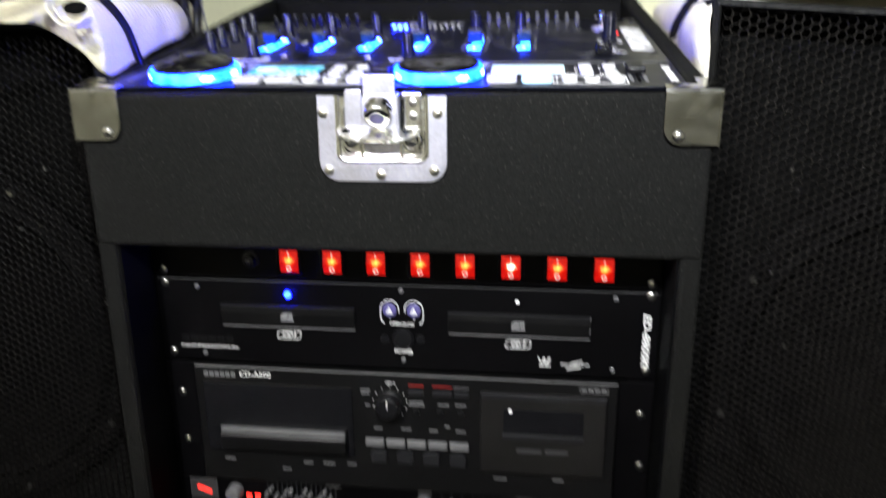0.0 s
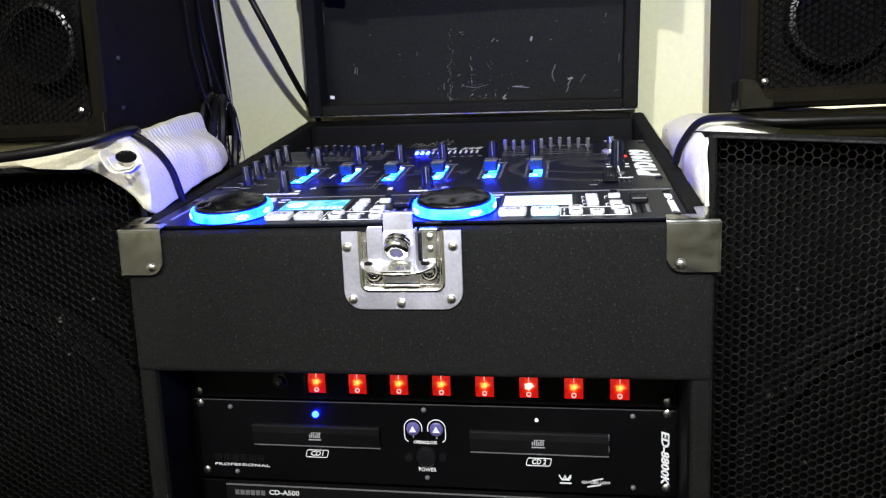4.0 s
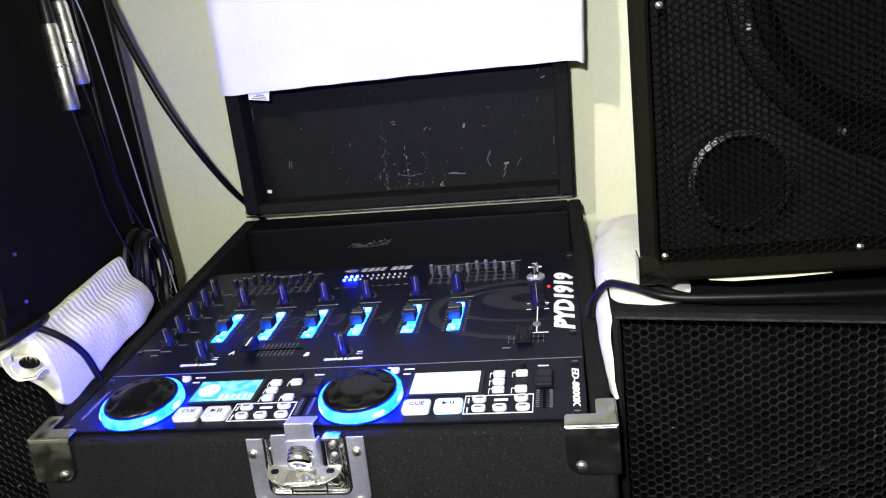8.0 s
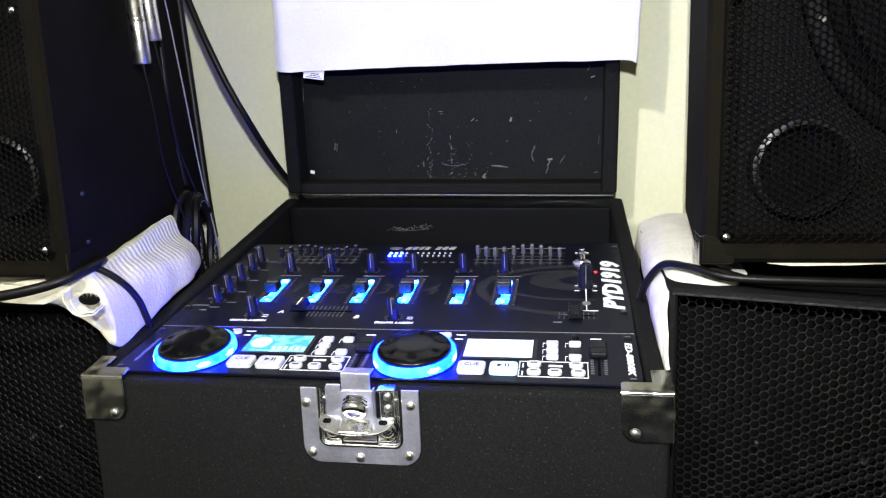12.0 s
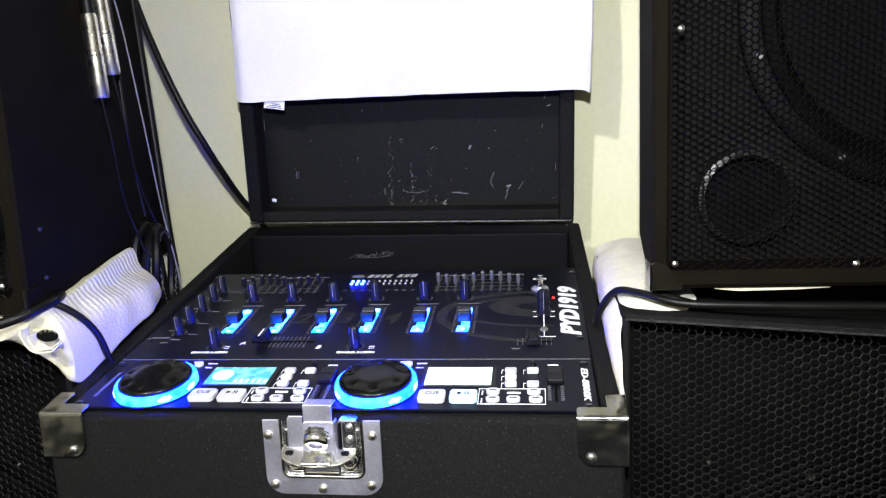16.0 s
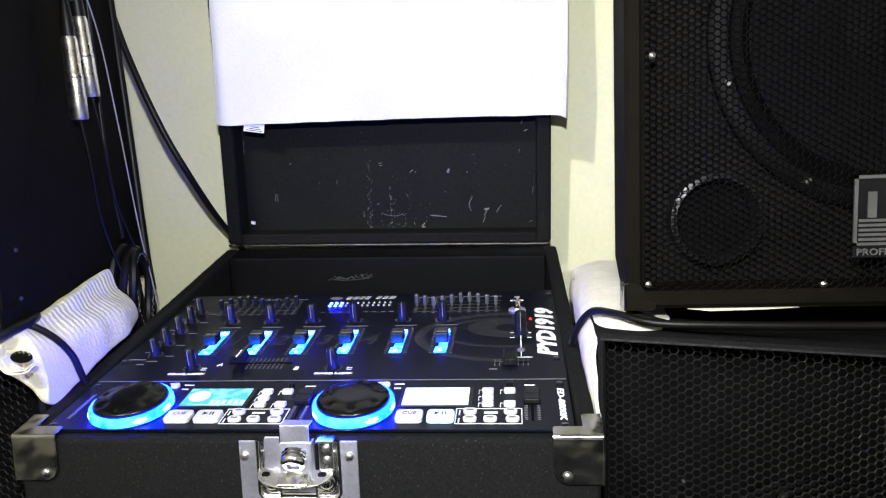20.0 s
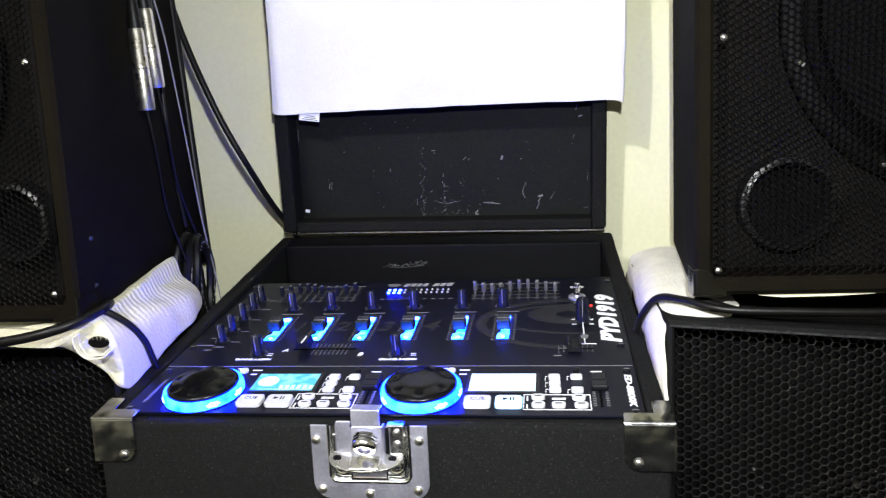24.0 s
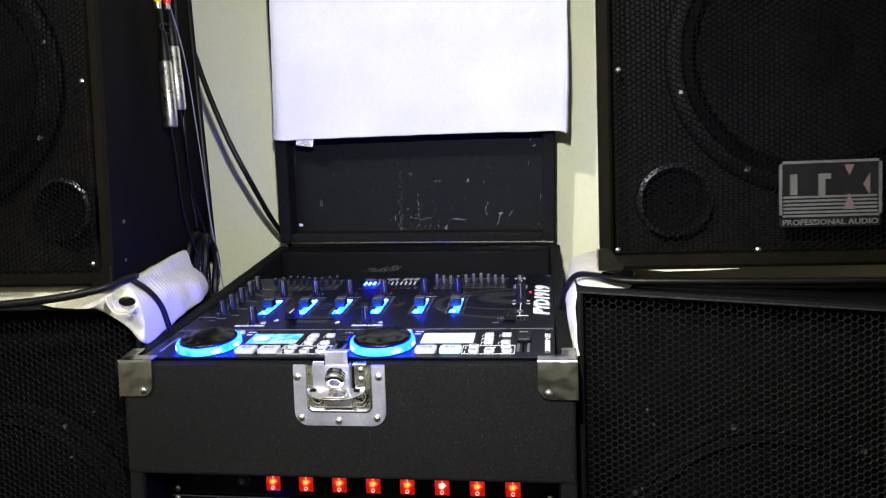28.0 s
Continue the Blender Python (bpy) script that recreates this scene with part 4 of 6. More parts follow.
for k in range(5):
    part("transport_key", box(-0.0350 + k * 0.0210, -0.0158 + k * 0.0210, -0.0105, -0.006, 0.6265 - ZD, 0.6345 - ZD, 0.0014, 3), M_MIDGREY, deck, "grey transport key")
for k in range(4):
    part("transport_key", moved(prism([(-0.0075, -0.007), (0.0075, -0.007), (0.0085, 0.004), (0.005, 0.007), (-0.005, 0.007), (-0.0085, 0.004)], -0.004, 0.0, "y", 0.0008), Matrix.Translation((-0.022 + k * 0.0265, -0.006, 0.6150 - ZD))), M_DARKGREY, deck)
door = part("cassette_door", box(0.0790, 0.1985, -0.0105, -0.006, 0.6050 - ZD, 0.6915 - ZD, 0.0018, 3), M_DOOR, deck, "cassette door with a dark window")
part("door_lip", box(0.0795, 0.1980, -0.0115, -0.0095, 0.6855 - ZD, 0.6915 - ZD, 0.0008), M_DARKGREY, door)
part("window", box(0.1015, 0.1772, -0.0112, -0.0102, 0.6503 - ZD, 0.6760 - ZD, 0.0004), M_GLOSS, door, "dark cassette window")
part("window_sill", box(0.1005, 0.1780, -0.0130, -0.0100, 0.6440 - ZD, 0.6500 - ZD, 0.0010), M_DARKGREY, door)
# Small glowing dot paints a faint reflection on the cassette window
part("cassette_hub", lathe([(0.002, 0), (0.0012, -0.001)], (0.1080, -0.0112, 0.6735 - ZD), "y", 10), M_WLED, door)
for x, w in ((0.1265, 0.024), (0.1530, 0.022)):
    bar(deck, x, 0.6315 - ZD, w, 0.0042, M_GREY, -0.0105)
fr = outline(0.1725, 0.1995, 0.6945 - ZD, 0.6992 - ZD, 0.0006, 0.0005, -0.0065, -0.006)
part("print_frame", fr, M_MIDGREY, deck)
for k in range(4):
    bar(deck, 0.1765 + k * 0.0062, 0.6968 - ZD, 0.0045, 0.0022, M_MIDGREY, -0.006)
for x, z in ((-0.2262, 0.6713), (0.2305, 0.6713), (0.2330, 0.6165), (-0.2262, 0.6165)):
    rack_screw(deck, x, z - ZD, 0.0)

# graphic equaliser under the deck
eq = thing("graphic_equaliser", "black rack graphic equaliser with small sliders and a red display", "equaliser", pose(0, FY, 0.530))
ZE = 0.5335
part("faceplate", box(-0.241, 0.241, 0.0, 0.003, 0.4855 - ZE, 0.5725 - ZE, 0.0006), M_RACK, eq)
part("housing", box(-0.215, 0.215, 0.003, 0.2, 0.487 - ZE, 0.571 - ZE), M_BAFFLE, eq)
disp = part("display", box(-0.2290, -0.1985, -0.002, 0.0, 0.5480 - ZE, 0.5715 - ZE, 0.0006), M_GREY, eq, "grey label with a red mark")
part("display_mark", moved(box(-0.009, 0.007, -0.0026, -0.002, -0.002, 0.002), Matrix.Translation((-0.2120, 0, 0.5590 - ZE)) @ Matrix.Rotation(radians(20), 4, "Y")), M_RLED, disp)
for x in (-0.1650, -0.1555):
    part("indicator", box(x - 0.003, x + 0.003, -0.0012, 0.0, 0.5480 - ZE, 0.5560 - ZE, 0.0005), M_RLED, eq, "lit red indicator")
for x in (-0.1790, 0.0225):
    kk = part("knob", lathe([(0.0085, 0), (0.008, -0.010), (0.0065, -0.012), (0.002, -0.0122)], (x, 0, 0.5590 - ZE), "y", 20), M_MIDGREY, eq, "grey level knob", True)
for k in range(30):
    x = -0.1440 + k * 0.0052 if k < 15 else 0.0400 + (k - 15) * 0.0105
    part("slider_slot", box(x - 0.0008, x + 0.0008, -0.0004, 0.0, 0.5080 - ZE, 0.5705 - ZE), M_DARKGREY, eq)
    part("slider_cap", box(x - 0.0018, x + 0.0018, -0.008, 0.0, 0.5590 + 0.006 * math.sin(k * 1.7) - 0.002 - ZE, 0.5590 + 0.006 * math.sin(k * 1.7) + 0.002 - ZE, 0.0005), M_MIDGREY, eq)
for x, w in ((-0.0730, 0.016), (0.0225, 0.014), (0.1235, 0.016)):
    bar(eq, x, 0.5712 - ZE, w, 0.0020, M_MIDGREY, 0.0)

# ---- units in the slanted top ----
TOP = Matrix.Translation((0, 0, 0.9745)) @ Matrix.Rotation(radians(9.5), 4, "X")


def top_screw(parent, u, v, r=0.004):
    part("screw", lathe([(r, 0.0), (r * 0.95, 0.0012), (r * 0.6, 0.002), (r * 0.2, 0.0022)], (u, v, 0), "z", 14), M_SATIN, parent, smooth=True)
    part("screw_slot", box(u - r * 0.6, u + r * 0.6, v - 0.0004, v + 0.0004, 0.0019, 0.0025), M_MIDGREY, parent)


def flat(parent, u0, u1, v0, v1, mat=M_WHITE, h=0.0004, name="print"):
    return part(name, box(u0, u1, v0, v1, 0, h), mat, parent)


def flat_frame(parent, u0, u1, v0, v1, t=0.0008, mat=M_WHITE, name="print_frame", h=0.0004):
    return part(name, joined(box(u0, u1, v0, v0 + t, 0, h), box(u0, u1, v1 - t, v1, 0, h), box(u0, u0 + t, v0 + t, v1 - t, 0, h), box(u1 - t, u1, v0 + t, v1 - t, 0, h)), mat, parent)


ctl = thing("cd_controller", "black twin CD controller with two blue-lit jog wheels", "CD controller", TOP)
part("faceplate", box(-0.2415, 0.2415, 0.0060, 0.0970, -0.003, 0.0, 0.0006), M_PANEL, ctl)
part("housing", box(-0.21, 0.21, 0.010, 0.094, -0.05, -0.003), M_BAFFLE, ctl)


def jog(u, v, r):
    """Jog wheel: lit ring, domed dial with finger dimples, bright spots where the lamps sit."""
    w = part("jog_wheel", lathe([(r * 1.03, 0.0), (r * 1.03, 0.0008), (r * 0.99, 0.0012)], (u, v, 0), "z", 48), M_GLOSS, ctl, "black jog wheel in a glowing blue ring")
    part("light_ring", lathe([(r * 1.01, 0.0012), (r * 1.012, 0.0030), (r * 1.005, 0.0072), (r * 0.985, 0.0090), (r * 0.95, 0.0096), (r * 0.92, 0.0090)], (u, v, 0), "z", 64), M_RING, w, "glowing blue acrylic ring", True)
    bm = bmesh.new()
    prof = [(0.945, 0.0085), (0.945, 0.0110), (0.925, 0.0126), (0.89, 0.0142), (0.84, 0.0153), (0.79, 0.0159), (0.74, 0.0163), (0.69, 0.0167), (0.64, 0.0170), (0.59, 0.0173), (0.54, 0.0178), (0.49, 0.0186), (0.42, 0.0190), (0.20, 0.0193), (0.01, 0.0193)]
    na = 84
    rings = []
    for q, h in prof:
        ring = []
        for i in range(na):
            a = 2 * math.pi * i / na
            px, py = q * math.cos(a), q * math.sin(a)
            dip = sum(math.exp(-((px - 0.735 * math.cos(c)) ** 2 + (py - 0.735 * math.sin(c)) ** 2) / 0.0110) for c in [2 * math.pi * k / 7 + 0.35 for k in range(7)])
            ring.append(bm.verts.new((u + 0.945 * r * px, v + 0.945 * r * py, 0.0090 + 0.74 * (h - 0.0085) - (0.0021 * min(1.0, dip) if q < 0.93 else 0.0))))
        rings.append(ring)
    for a, b in zip(rings, rings[1:]):
        for i in range(na):
            bm.faces.new((a[i], a[(i + 1) % na], b[(i + 1) % na], b[i]))
    bm.faces.new(rings[-1])
    bmesh.ops.recalc_face_normals(bm, faces=bm.faces[:])
    part("dial", bm, M_DIAL, w, "glossy black dial with finger dimples", True)
    for a in (-145, -52, -8, 158):
        b = bmesh.new()
        for d in range(-9, 10, 3):
            size = 0.0023 * math.cos(radians(d * 8.5)) + 0.0004
            bead = bmesh.ops.create_icosphere(b, subdivisions=2, radius=size)["verts"]
            squash = Matrix.Translation((u + r * 1.002 * math.cos(radians(a + d)), v + r * 1.002 * math.sin(radians(a + d)), 0.0048 + 0.0006 * math.sin(d * 1.3)))
            bmesh.ops.transform(b, matrix=squash @ Matrix.Rotation(radians(a + d), 4, "Z") @ Matrix.Diagonal((0.35, 1, 1, 1)), verts=bead)
        part("led_spot", b, M_HOT, w, "bright blue lamp behind the ring", True)


jog(-0.1728, 0.0425, 0.0380)
jog(0.0425, 0.0425, 0.0378)


def lcd(u0, u1, v0, v1, mat):
    s = part("display", joined(box(u0 - 0.003, u1 + 0.004, v0 - 0.002, v1 + 0.003, 0, 0.0012, 0.0004)), M_DARKGREY, ctl, "rectangular backlit display")
    part("display_glass", box(u0, u1, v0, v1, 0.0012, 0.0017), mat, s, "lit cyan screen" if mat == M_LCD else "lit pale screen")
    return s


d1 = lcd(-0.1285, -0.0660, 0.0465, 0.0795, M_LCD)
part("screen_symbol", joined(*[box(-0.100 + 0.006 * k, -0.0965 + 0.006 * k, 0.0495, 0.0560, 0.0017, 0.0019) for k in range(6)],
                      lathe([(0.0105, 0.0017), (0.0105, 0.0019)], (-0.1150, 0.0640, 0), "z", 20), box(-0.114, -0.070, 0.0475, 0.0482, 0.0017, 0.0019)), M_LCDINK, d1, "pale screen symbols")
d2 = lcd(0.0862, 0.1480, 0.0465, 0.0795, M_LCDW)


def key(u, v, w, d, mat=M_BUTTON, name="button", r=0.002, h=0.0035, label=""):
    return part(name, prism(rounded(u - w / 2, u + w / 2, v - d / 2, v + d / 2, r, 4), 0.0, h, "z", 0.0006), mat, ctl, label)


SPAN = 0.2152                               # from one half of the unit to the other
for u, s, mat in ((-0.1188, "CUE", M_BUTTON), (-0.0905, "", M_BUTTON), (-0.1188 + SPAN, "CUE", M_BUTTON), (-0.0905 + SPAN, "", M_BTN_BLUE)):
    k = key(u, 0.0250, 0.0245, 0.0190, mat, "large_button", 0.004, 0.004, "white cue button" if s else ("blue-lit play button" if mat == M_BTN_BLUE else "white play button"))
    if s:
        lettering(s, 0.0068, on_top(u, 0.0275, 0.0040), M_PANEL, k, depth=0.0002, width=0.0130)
    else:
        part("play_mark", joined(prism([(u - 0.0055, 0.0247), (u - 0.0005, 0.0272), (u - 0.0055, 0.0297)], 0.004, 0.0042, "z"), box(u + 0.001, u + 0.0022, 0.0247, 0.0297, 0.004, 0.0042), box(u + 0.0036, u + 0.0048, 0.0247, 0.0297, 0.004, 0.0042)), M_PANEL, k)
for off in (0.0, SPAN):
    for u, v in ((-0.0498, 0.0730), (-0.0495, 0.0605), (-0.0492, 0.0480), (-0.0294, 0.0730), (-0.0292, 0.0480)):
        key(u + off, v, 0.0110, 0.0078, M_BUTTON, "button", 0.0020, 0.0034)
        part("print_bracket", joined(box(u + off - 0.0088, u + off - 0.0082, v - 0.004, v + 0.004, 0, 0.0004), box(u + off - 0.0088, u + off - 0.0062, v + 0.0034, v + 0.004, 0, 0.0004)), M_WHITE, ctl)
    for u, v in ((-0.0646, 0.0345), (-0.0284, 0.0345), (-0.0642, 0.0212), (-0.0463, 0.0212), (-0.0266, 0.0212)):
        key(u + off, v, 0.0122, 0.0082, M_BUTTON, "round_button", 0.0036, 0.0034)
        part("button_mark", box(u + off - 0.003, u + off + 0.003, v - 0.0008, v + 0.0008, 0.0034, 0.0036), M_GREY, ctl)
    flat_frame(ctl, -0.0776 + off, -0.0180 + off, 0.0150, 0.0420)
    flat(ctl, -0.0520 + off, -0.0400 + off, 0.0330, 0.0360)
    flat(ctl, -0.0748 + off, -0.0735 + off, 0.0310, 0.0380), flat(ctl, -0.0748 + off, -0.0735 + off, 0.0175, 0.0245)
    key(-0.1500 + off, 0.0865, 0.0088, 0.0085, M_BUTTON, "round_button", 0.0038, 0.003)
    for u, v, w in ((-0.137, 0.0900, 0.010), (-0.138, 0.0815, 0.007), (-0.0105, 0.0865, 0.010), (-0.029, 0.0800, 0.004), (-0.156, 0.0935, 0.006)):
        flat(ctl, u + off - w / 2, u + off + w / 2, v - 0.0008, v + 0.0008)
    part("knob", lathe([(0.0034, 0), (0.0032, 0.004), (0.002, 0.0046)], (-0.0293 + off, 0.0855, 0), "z", 14), M_SATIN, ctl, smooth=True)
    u0, u1 = -0.0165 + off, -0.0012 + off
    uc = (u0 + u1) / 2
    flat(ctl, uc - 0.0012, uc + 0.0012, 0.020, 0.078, M_BAFFLE, 0.0004, "slider_slot")
    part("pitch_slider", joined(box(u0, u1, 0.0490, 0.0720, 0.0005, 0.006, 0.0015), box(u0 + 0.001, u1 - 0.001, 0.0595, 0.0615, 0.006, 0.0068)), M_SATIN, ctl, "black pitch slider cap")
    for k in range(9):
        v = 0.0225 + k * 0.0030
        for a in (uc - 0.0072, uc + 0.0042):
            flat(ctl, a, a + 0.003, v, v + 0.0006, M_MIDGREY)
lettering("ED-8800K", 0.0085, on_top(0.2330, 0.0515, 0.0003, -90), M_WHITE, ctl, shear=0.2, width=0.0590, bold=0.0002)
lettering("PROFESSIONAL", 0.0048, on_top(-0.2270, 0.0480, 0.0003, 90), M_MIDGREY, ctl, width=0.046)
for u in (-0.2340, 0.2335):
    top_screw(ctl, u, 0.0125), top_screw(ctl, u, 0.0887)

# mixer
mix = thing("dj_mixer", "black rack DJ mixer with six blue-lit channel faders", "DJ mixer", TOP)
part("faceplate", box(-0.2415, 0.2415, 0.0985, 0.3480, -0.003, 0.0, 0.0006), M_PANEL, mix)
part("housing", box(-0.21, 0.21, 0.102, 0.345, -0.05, -0.003), M_BAFFLE, mix)
part("edge_line", box(-0.240, 0.240, 0.0985, 0.0992, 0.0, 0.0005), M_MIDGREY, mix)


def knob(u, v, r=0.0052, h=0.0225, turn=0.0):
    k = part("knob", lathe([(r * 1.22, 0.0), (r * 1.20, 0.002), (r * 1.06, 0.0035), (r * 1.0, h - 0.0015), (r * 0.8, h), (0.0004, h)], (u, v, 0), "z", 32, True, 8, 0.06), M_KNOB, mix, "tall black rotary knob", True)
    part("pointer", moved(joined(box(-0.0004, 0.0004, -r * 1.2, 0.0, h, h + 0.0004), box(-0.0004, 0.0004, -r * 1.2, -r * 1.08, 0.006, h)), Matrix.Translation((u, v, 0)) @ Matrix.Rotation(radians(turn), 4, "Z")), M_MIDGREY, k)
    ticks = joined(*[moved(box(r * 1.55, r * 1.85, -0.0003, 0.0003, 0, 0.0004), Matrix.Translation((u, v, 0)) @ Matrix.Rotation(radians(-45 + 27 * i), 4, "Z")) for i in range(11)])
    part("dial_print", ticks, M_MIDGREY, k)["kind"] = "stuff"


FU = (-0.1515, -0.0992, -0.0480, 0.0042, 0.0622, 0.1112)
KU = (-0.1555, -0.1050, -0.0533, -0.0013, 0.0577, 0.1062)
for i, u in enumerate(FU):
    f = part("fader", box(u - 0.0098, u + 0.0098, 0.1585, 0.2315, 0, 0.0006), M_DARKGREY, mix, "channel fader in a blue-lit slot")
    part("fader_slot", joined(box(u - 0.0030, u + 0.0062, 0.1660, 0.2160, 0.0006, 0.0014), prism([(u - 0.0068, 0.1615), (u + 0.0058, 0.1610), (u + 0.0064, 0.1740), (u - 0.0060, 0.1740)], 0.0006, 0.0014, "z"), prism([(u - 0.0058, 0.2110), (u + 0.0064, 0.2110), (u + 0.0058, 0.2225), (u - 0.0040, 0.2225)], 0.0006, 0.0014, "z")), M_SLOT, f, "glowing blue slot")
    part("led_spot", lathe([(0.0042, 0.0012), (0.0036, 0.0022), (0.001, 0.0025)], (u + 0.0022, 0.2165, 0), "z", 14), M_HOTTER, f, "", True)
    part("led_spot", lathe([(0.0022, 0.0012), (0.0018, 0.0020)], (u + 0.0002, 0.1648, 0), "z", 12), M_HOT, f)
    part("fader_stem", box(u - 0.0012, u + 0.0012, 0.1905, 0.2000, 0.0, 0.008), M_SATIN, f)
    v = 0.1865
    part("fader_cap", prism([(v - 0.0082, 0.004), (v - 0.0082, 0.0155), (v - 0.0010, 0.0140), (v + 0.0010, 0.0140), (v + 0.0082, 0.0155), (v + 0.0082, 0.004)], u - 0.0072, u + 0.0072, "x", 0.0008), M_FADER, f, "dark fader cap lit blue from below")
    # Emission here stands in for slot light shining through the cap
    part("cap_window", box(u - 0.0064, u + 0.0064, v - 0.0088, v - 0.0080, 0.0042, 0.0145, 0.0002), M_CAPGLOW, f, "cap front with the slot's blue light painted as glow")
    part("cap_line", box(u - 0.0064, u + 0.0064, v - 0.0006, v + 0.0006, 0.0140, 0.0144), M_MIDGREY, f)
    part("scale", joined(*[box(u + s * 0.0100 - (0.0026 if s < 0 else 0), u + s * 0.0100 + (0.0026 if s > 0 else 0), 0.1615 + k * 0.0060, 0.1620 + k * 0.0060, 0, 0.0004) for k in range(12) for s in (-1, 1)]), M_MIDGREY, f)["kind"] = "stuff"
    flat(mix, u - 0.012, u + 0.014, 0.2365, 0.2378, M_MIDGREY)
    if i < 4:
        lettering(str(i + 1), 0.036, on_top(u + 0.0225, 0.198, 0.0002), M_DARKGREY, mix, "channel_number", 0.2, bold=0.0008)
for u in KU:
    knob(u, 0.2545)
for v in (0.1629, 0.1914, 0.2252, 0.2583, 0.2863):
    knob(-0.2085, v, 0.0046, 0.0205)
    flat(mix, -0.196, -0.186, v - 0.004, v - 0.0032, M_MIDGREY)
    flat(mix, -0.224, -0.215, v + 0.006, v + 0.0068, M_MIDGREY)
knob(-0.1515, 0.1290), knob(0.0026, 0.1275)
for u, v in ((-0.1525, 0.1140), (0.0050, 0.1132)):
    lettering("CHANNEL A ASSIGN" if u < 0 else "CHANNEL B ASSIGN", 0.0052, on_top(u, v + 0.001, 0.0003), M_WHITE, mix, shear=0.2, width=0.040, bold=0.00012)
    flat(mix, u + 0.012, u + 0.018, v + 0.010, v + 0.0108), flat(mix, u + 0.012, u + 0.018, v + 0.014, v + 0.0148)
xf = part("crossfader", box(-0.1150, -0.0450, 0.1375, 0.1405, 0, 0.0006), M_BAFFLE, mix, "crossfader")
part("fader_cap", joined(prism([(-0.1095, 0.005), (-0.1075, 0.0145), (-0.1015, 0.012), (-0.0955, 0.0145), (-0.0935, 0.005)], 0.1290, 0.1470, "y", 0.0007)), M_KNOB, xf, "black crossfader cap")
part("cap_line", moved(box(-0.0008, 0.0008, -0.0088, 0.0088, 0, 0.0004), Matrix.Translation((-0.1015, 0.1380, 0.0122))), M_WHITE, xf)
part("scale", joined(*[box(-0.0920 + k * 0.0047, -0.0911 + k * 0.0047, v0, v1, 0, 0.0004) for k in range(9) for v0, v1 in ((0.1265, 0.1330), (0.1355, 0.1420), (0.1450, 0.1515))]), M_MIDGREY, xf)["kind"] = "stuff"
lettering("A", 0.009, on_top(-0.1230, 0.1360), M_WHITE, mix, shear=0.2), lettering("B", 0.009, on_top(-0.0372, 0.1262), M_WHITE, mix, shear=0.2, bold=0.0003)

for u0, du, n in ((-0.1815, 0.0106, 10), (0.0690, 0.0110, 10)):
    for k in range(n):
        u = u0 + k * du
        s = part("tone_slider", box(u - 0.0016, u + 0.0016, 0.2760, 0.3240, 0, 0.0005), M_GREY, mix, "short vertical tone slider")
        vv = 0.2970 + 0.006 * math.sin(k * 0.9 + u0 * 40)
        part("slider_cap", joined(box(u - 0.0022, u + 0.0022, vv - 0.0026, vv + 0.0026, 0.004, 0.0150, 0.0006), box(u - 0.0007, u + 0.0007, vv - 0.0007, vv + 0.0007, 0.0, 0.004)), M_SLIDE if u0 > 0 else M_KNOB, s)
        # Grey plate paints the light that falls on the cap's top
        part("cap_top", box(u - 0.0017, u + 0.0017, vv - 0.0020, vv + 0.0020, 0.0150, 0.0154), M_MIDGREY, s)
    flat(mix, u0 - 0.006, u0 + 5 * du - 0.006, 0.3285, 0.3293, M_MIDGREY), flat(mix, u0 + 4.6 * du, u0 + 9.6 * du, 0.3285, 0.3293, M_MIDGREY)
    for k in range(4):
        flat(mix, u0 - 0.004, u0 + 9.5 * du, 0.2800 + k * 0.011, 0.2804 + k * 0.011, M_GREY)
for row, v in enumerate((0.3030, 0.3120)):
    for k in range(12):
        lit = k < 3
        part("meter_led", lathe([(0.0021 if lit else 0.0016, 0.0), (0.0020 if lit else 0.0014, 0.0010), (0.001, 0.0018)], (-0.0440 + k * 0.0070, v, 0), "z", 12), M_CYANLED if lit else M_EMBLEM, mix, "lit blue level lamp" if lit else "", True)
for k in range(9):
    flat(mix, -0.0500 + k * 0.0108, -0.0450 + k * 0.0108, 0.2815, 0.2826, M_MIDGREY)
bw = (0.0075, 0.0075, 0.0062, 0.0070, 0.0, 0.0075, 0.0075, 0.0085)
uu = -0.0285
for w in bw:
    if w:
        lab = part("brand_shape", prism([(uu, 0.3262), (uu + w - 0.0012, 0.3262), (uu + w + 0.0012, 0.3358), (uu + 0.0024, 0.3358)], 0, 0.0004, "z"), M_EMBLEM, mix)
    uu += w + 0.0012 if w else 0.006
part("brand_emblem", moved(lathe([(0.0048, 0), (0.0048, 0.0004)], (0, 0, 0), "z", 20), Matrix.Translation((-0.0415, 0.3310, 0)) @ Matrix.Diagonal((1.8, 1, 1, 1))), M_MIDGREY, mix)

lampsock = part("lamp_socket", lathe([(0.0104, 0.0), (0.0104, 0.0022), (0.0090, 0.0032), (0.0052, 0.0034)], (0.1938, 0.2765, 0), "z", 28), M_ZINC, mix, "bright metal lamp socket", True)
part("socket_stem", lathe([(0.0042, 0.003), (0.0042, 0.012), (0.0050, 0.0125), (0.0050, 0.0150), (0.0036, 0.0155), (0.0036, 0.019), (0.002, 0.0195)], (0.1938, 0.2765, 0), "z", 18), M_CHROME, lampsock, smooth=True)
part("socket_pins", tube([(0.1860, 0.2765, 0.0135), (0.2016, 0.2765, 0.0135)], 0.0013, 8, 1), M_CHROME, lampsock, smooth=True)
part("power_lamp", lathe([(0.0016, 0), (0.0015, 0.001), (0.0008, 0.0016)], (0.2090, 0.2510, 0), "z", 12), M_RLED, mix, "tiny lit red lamp", True)
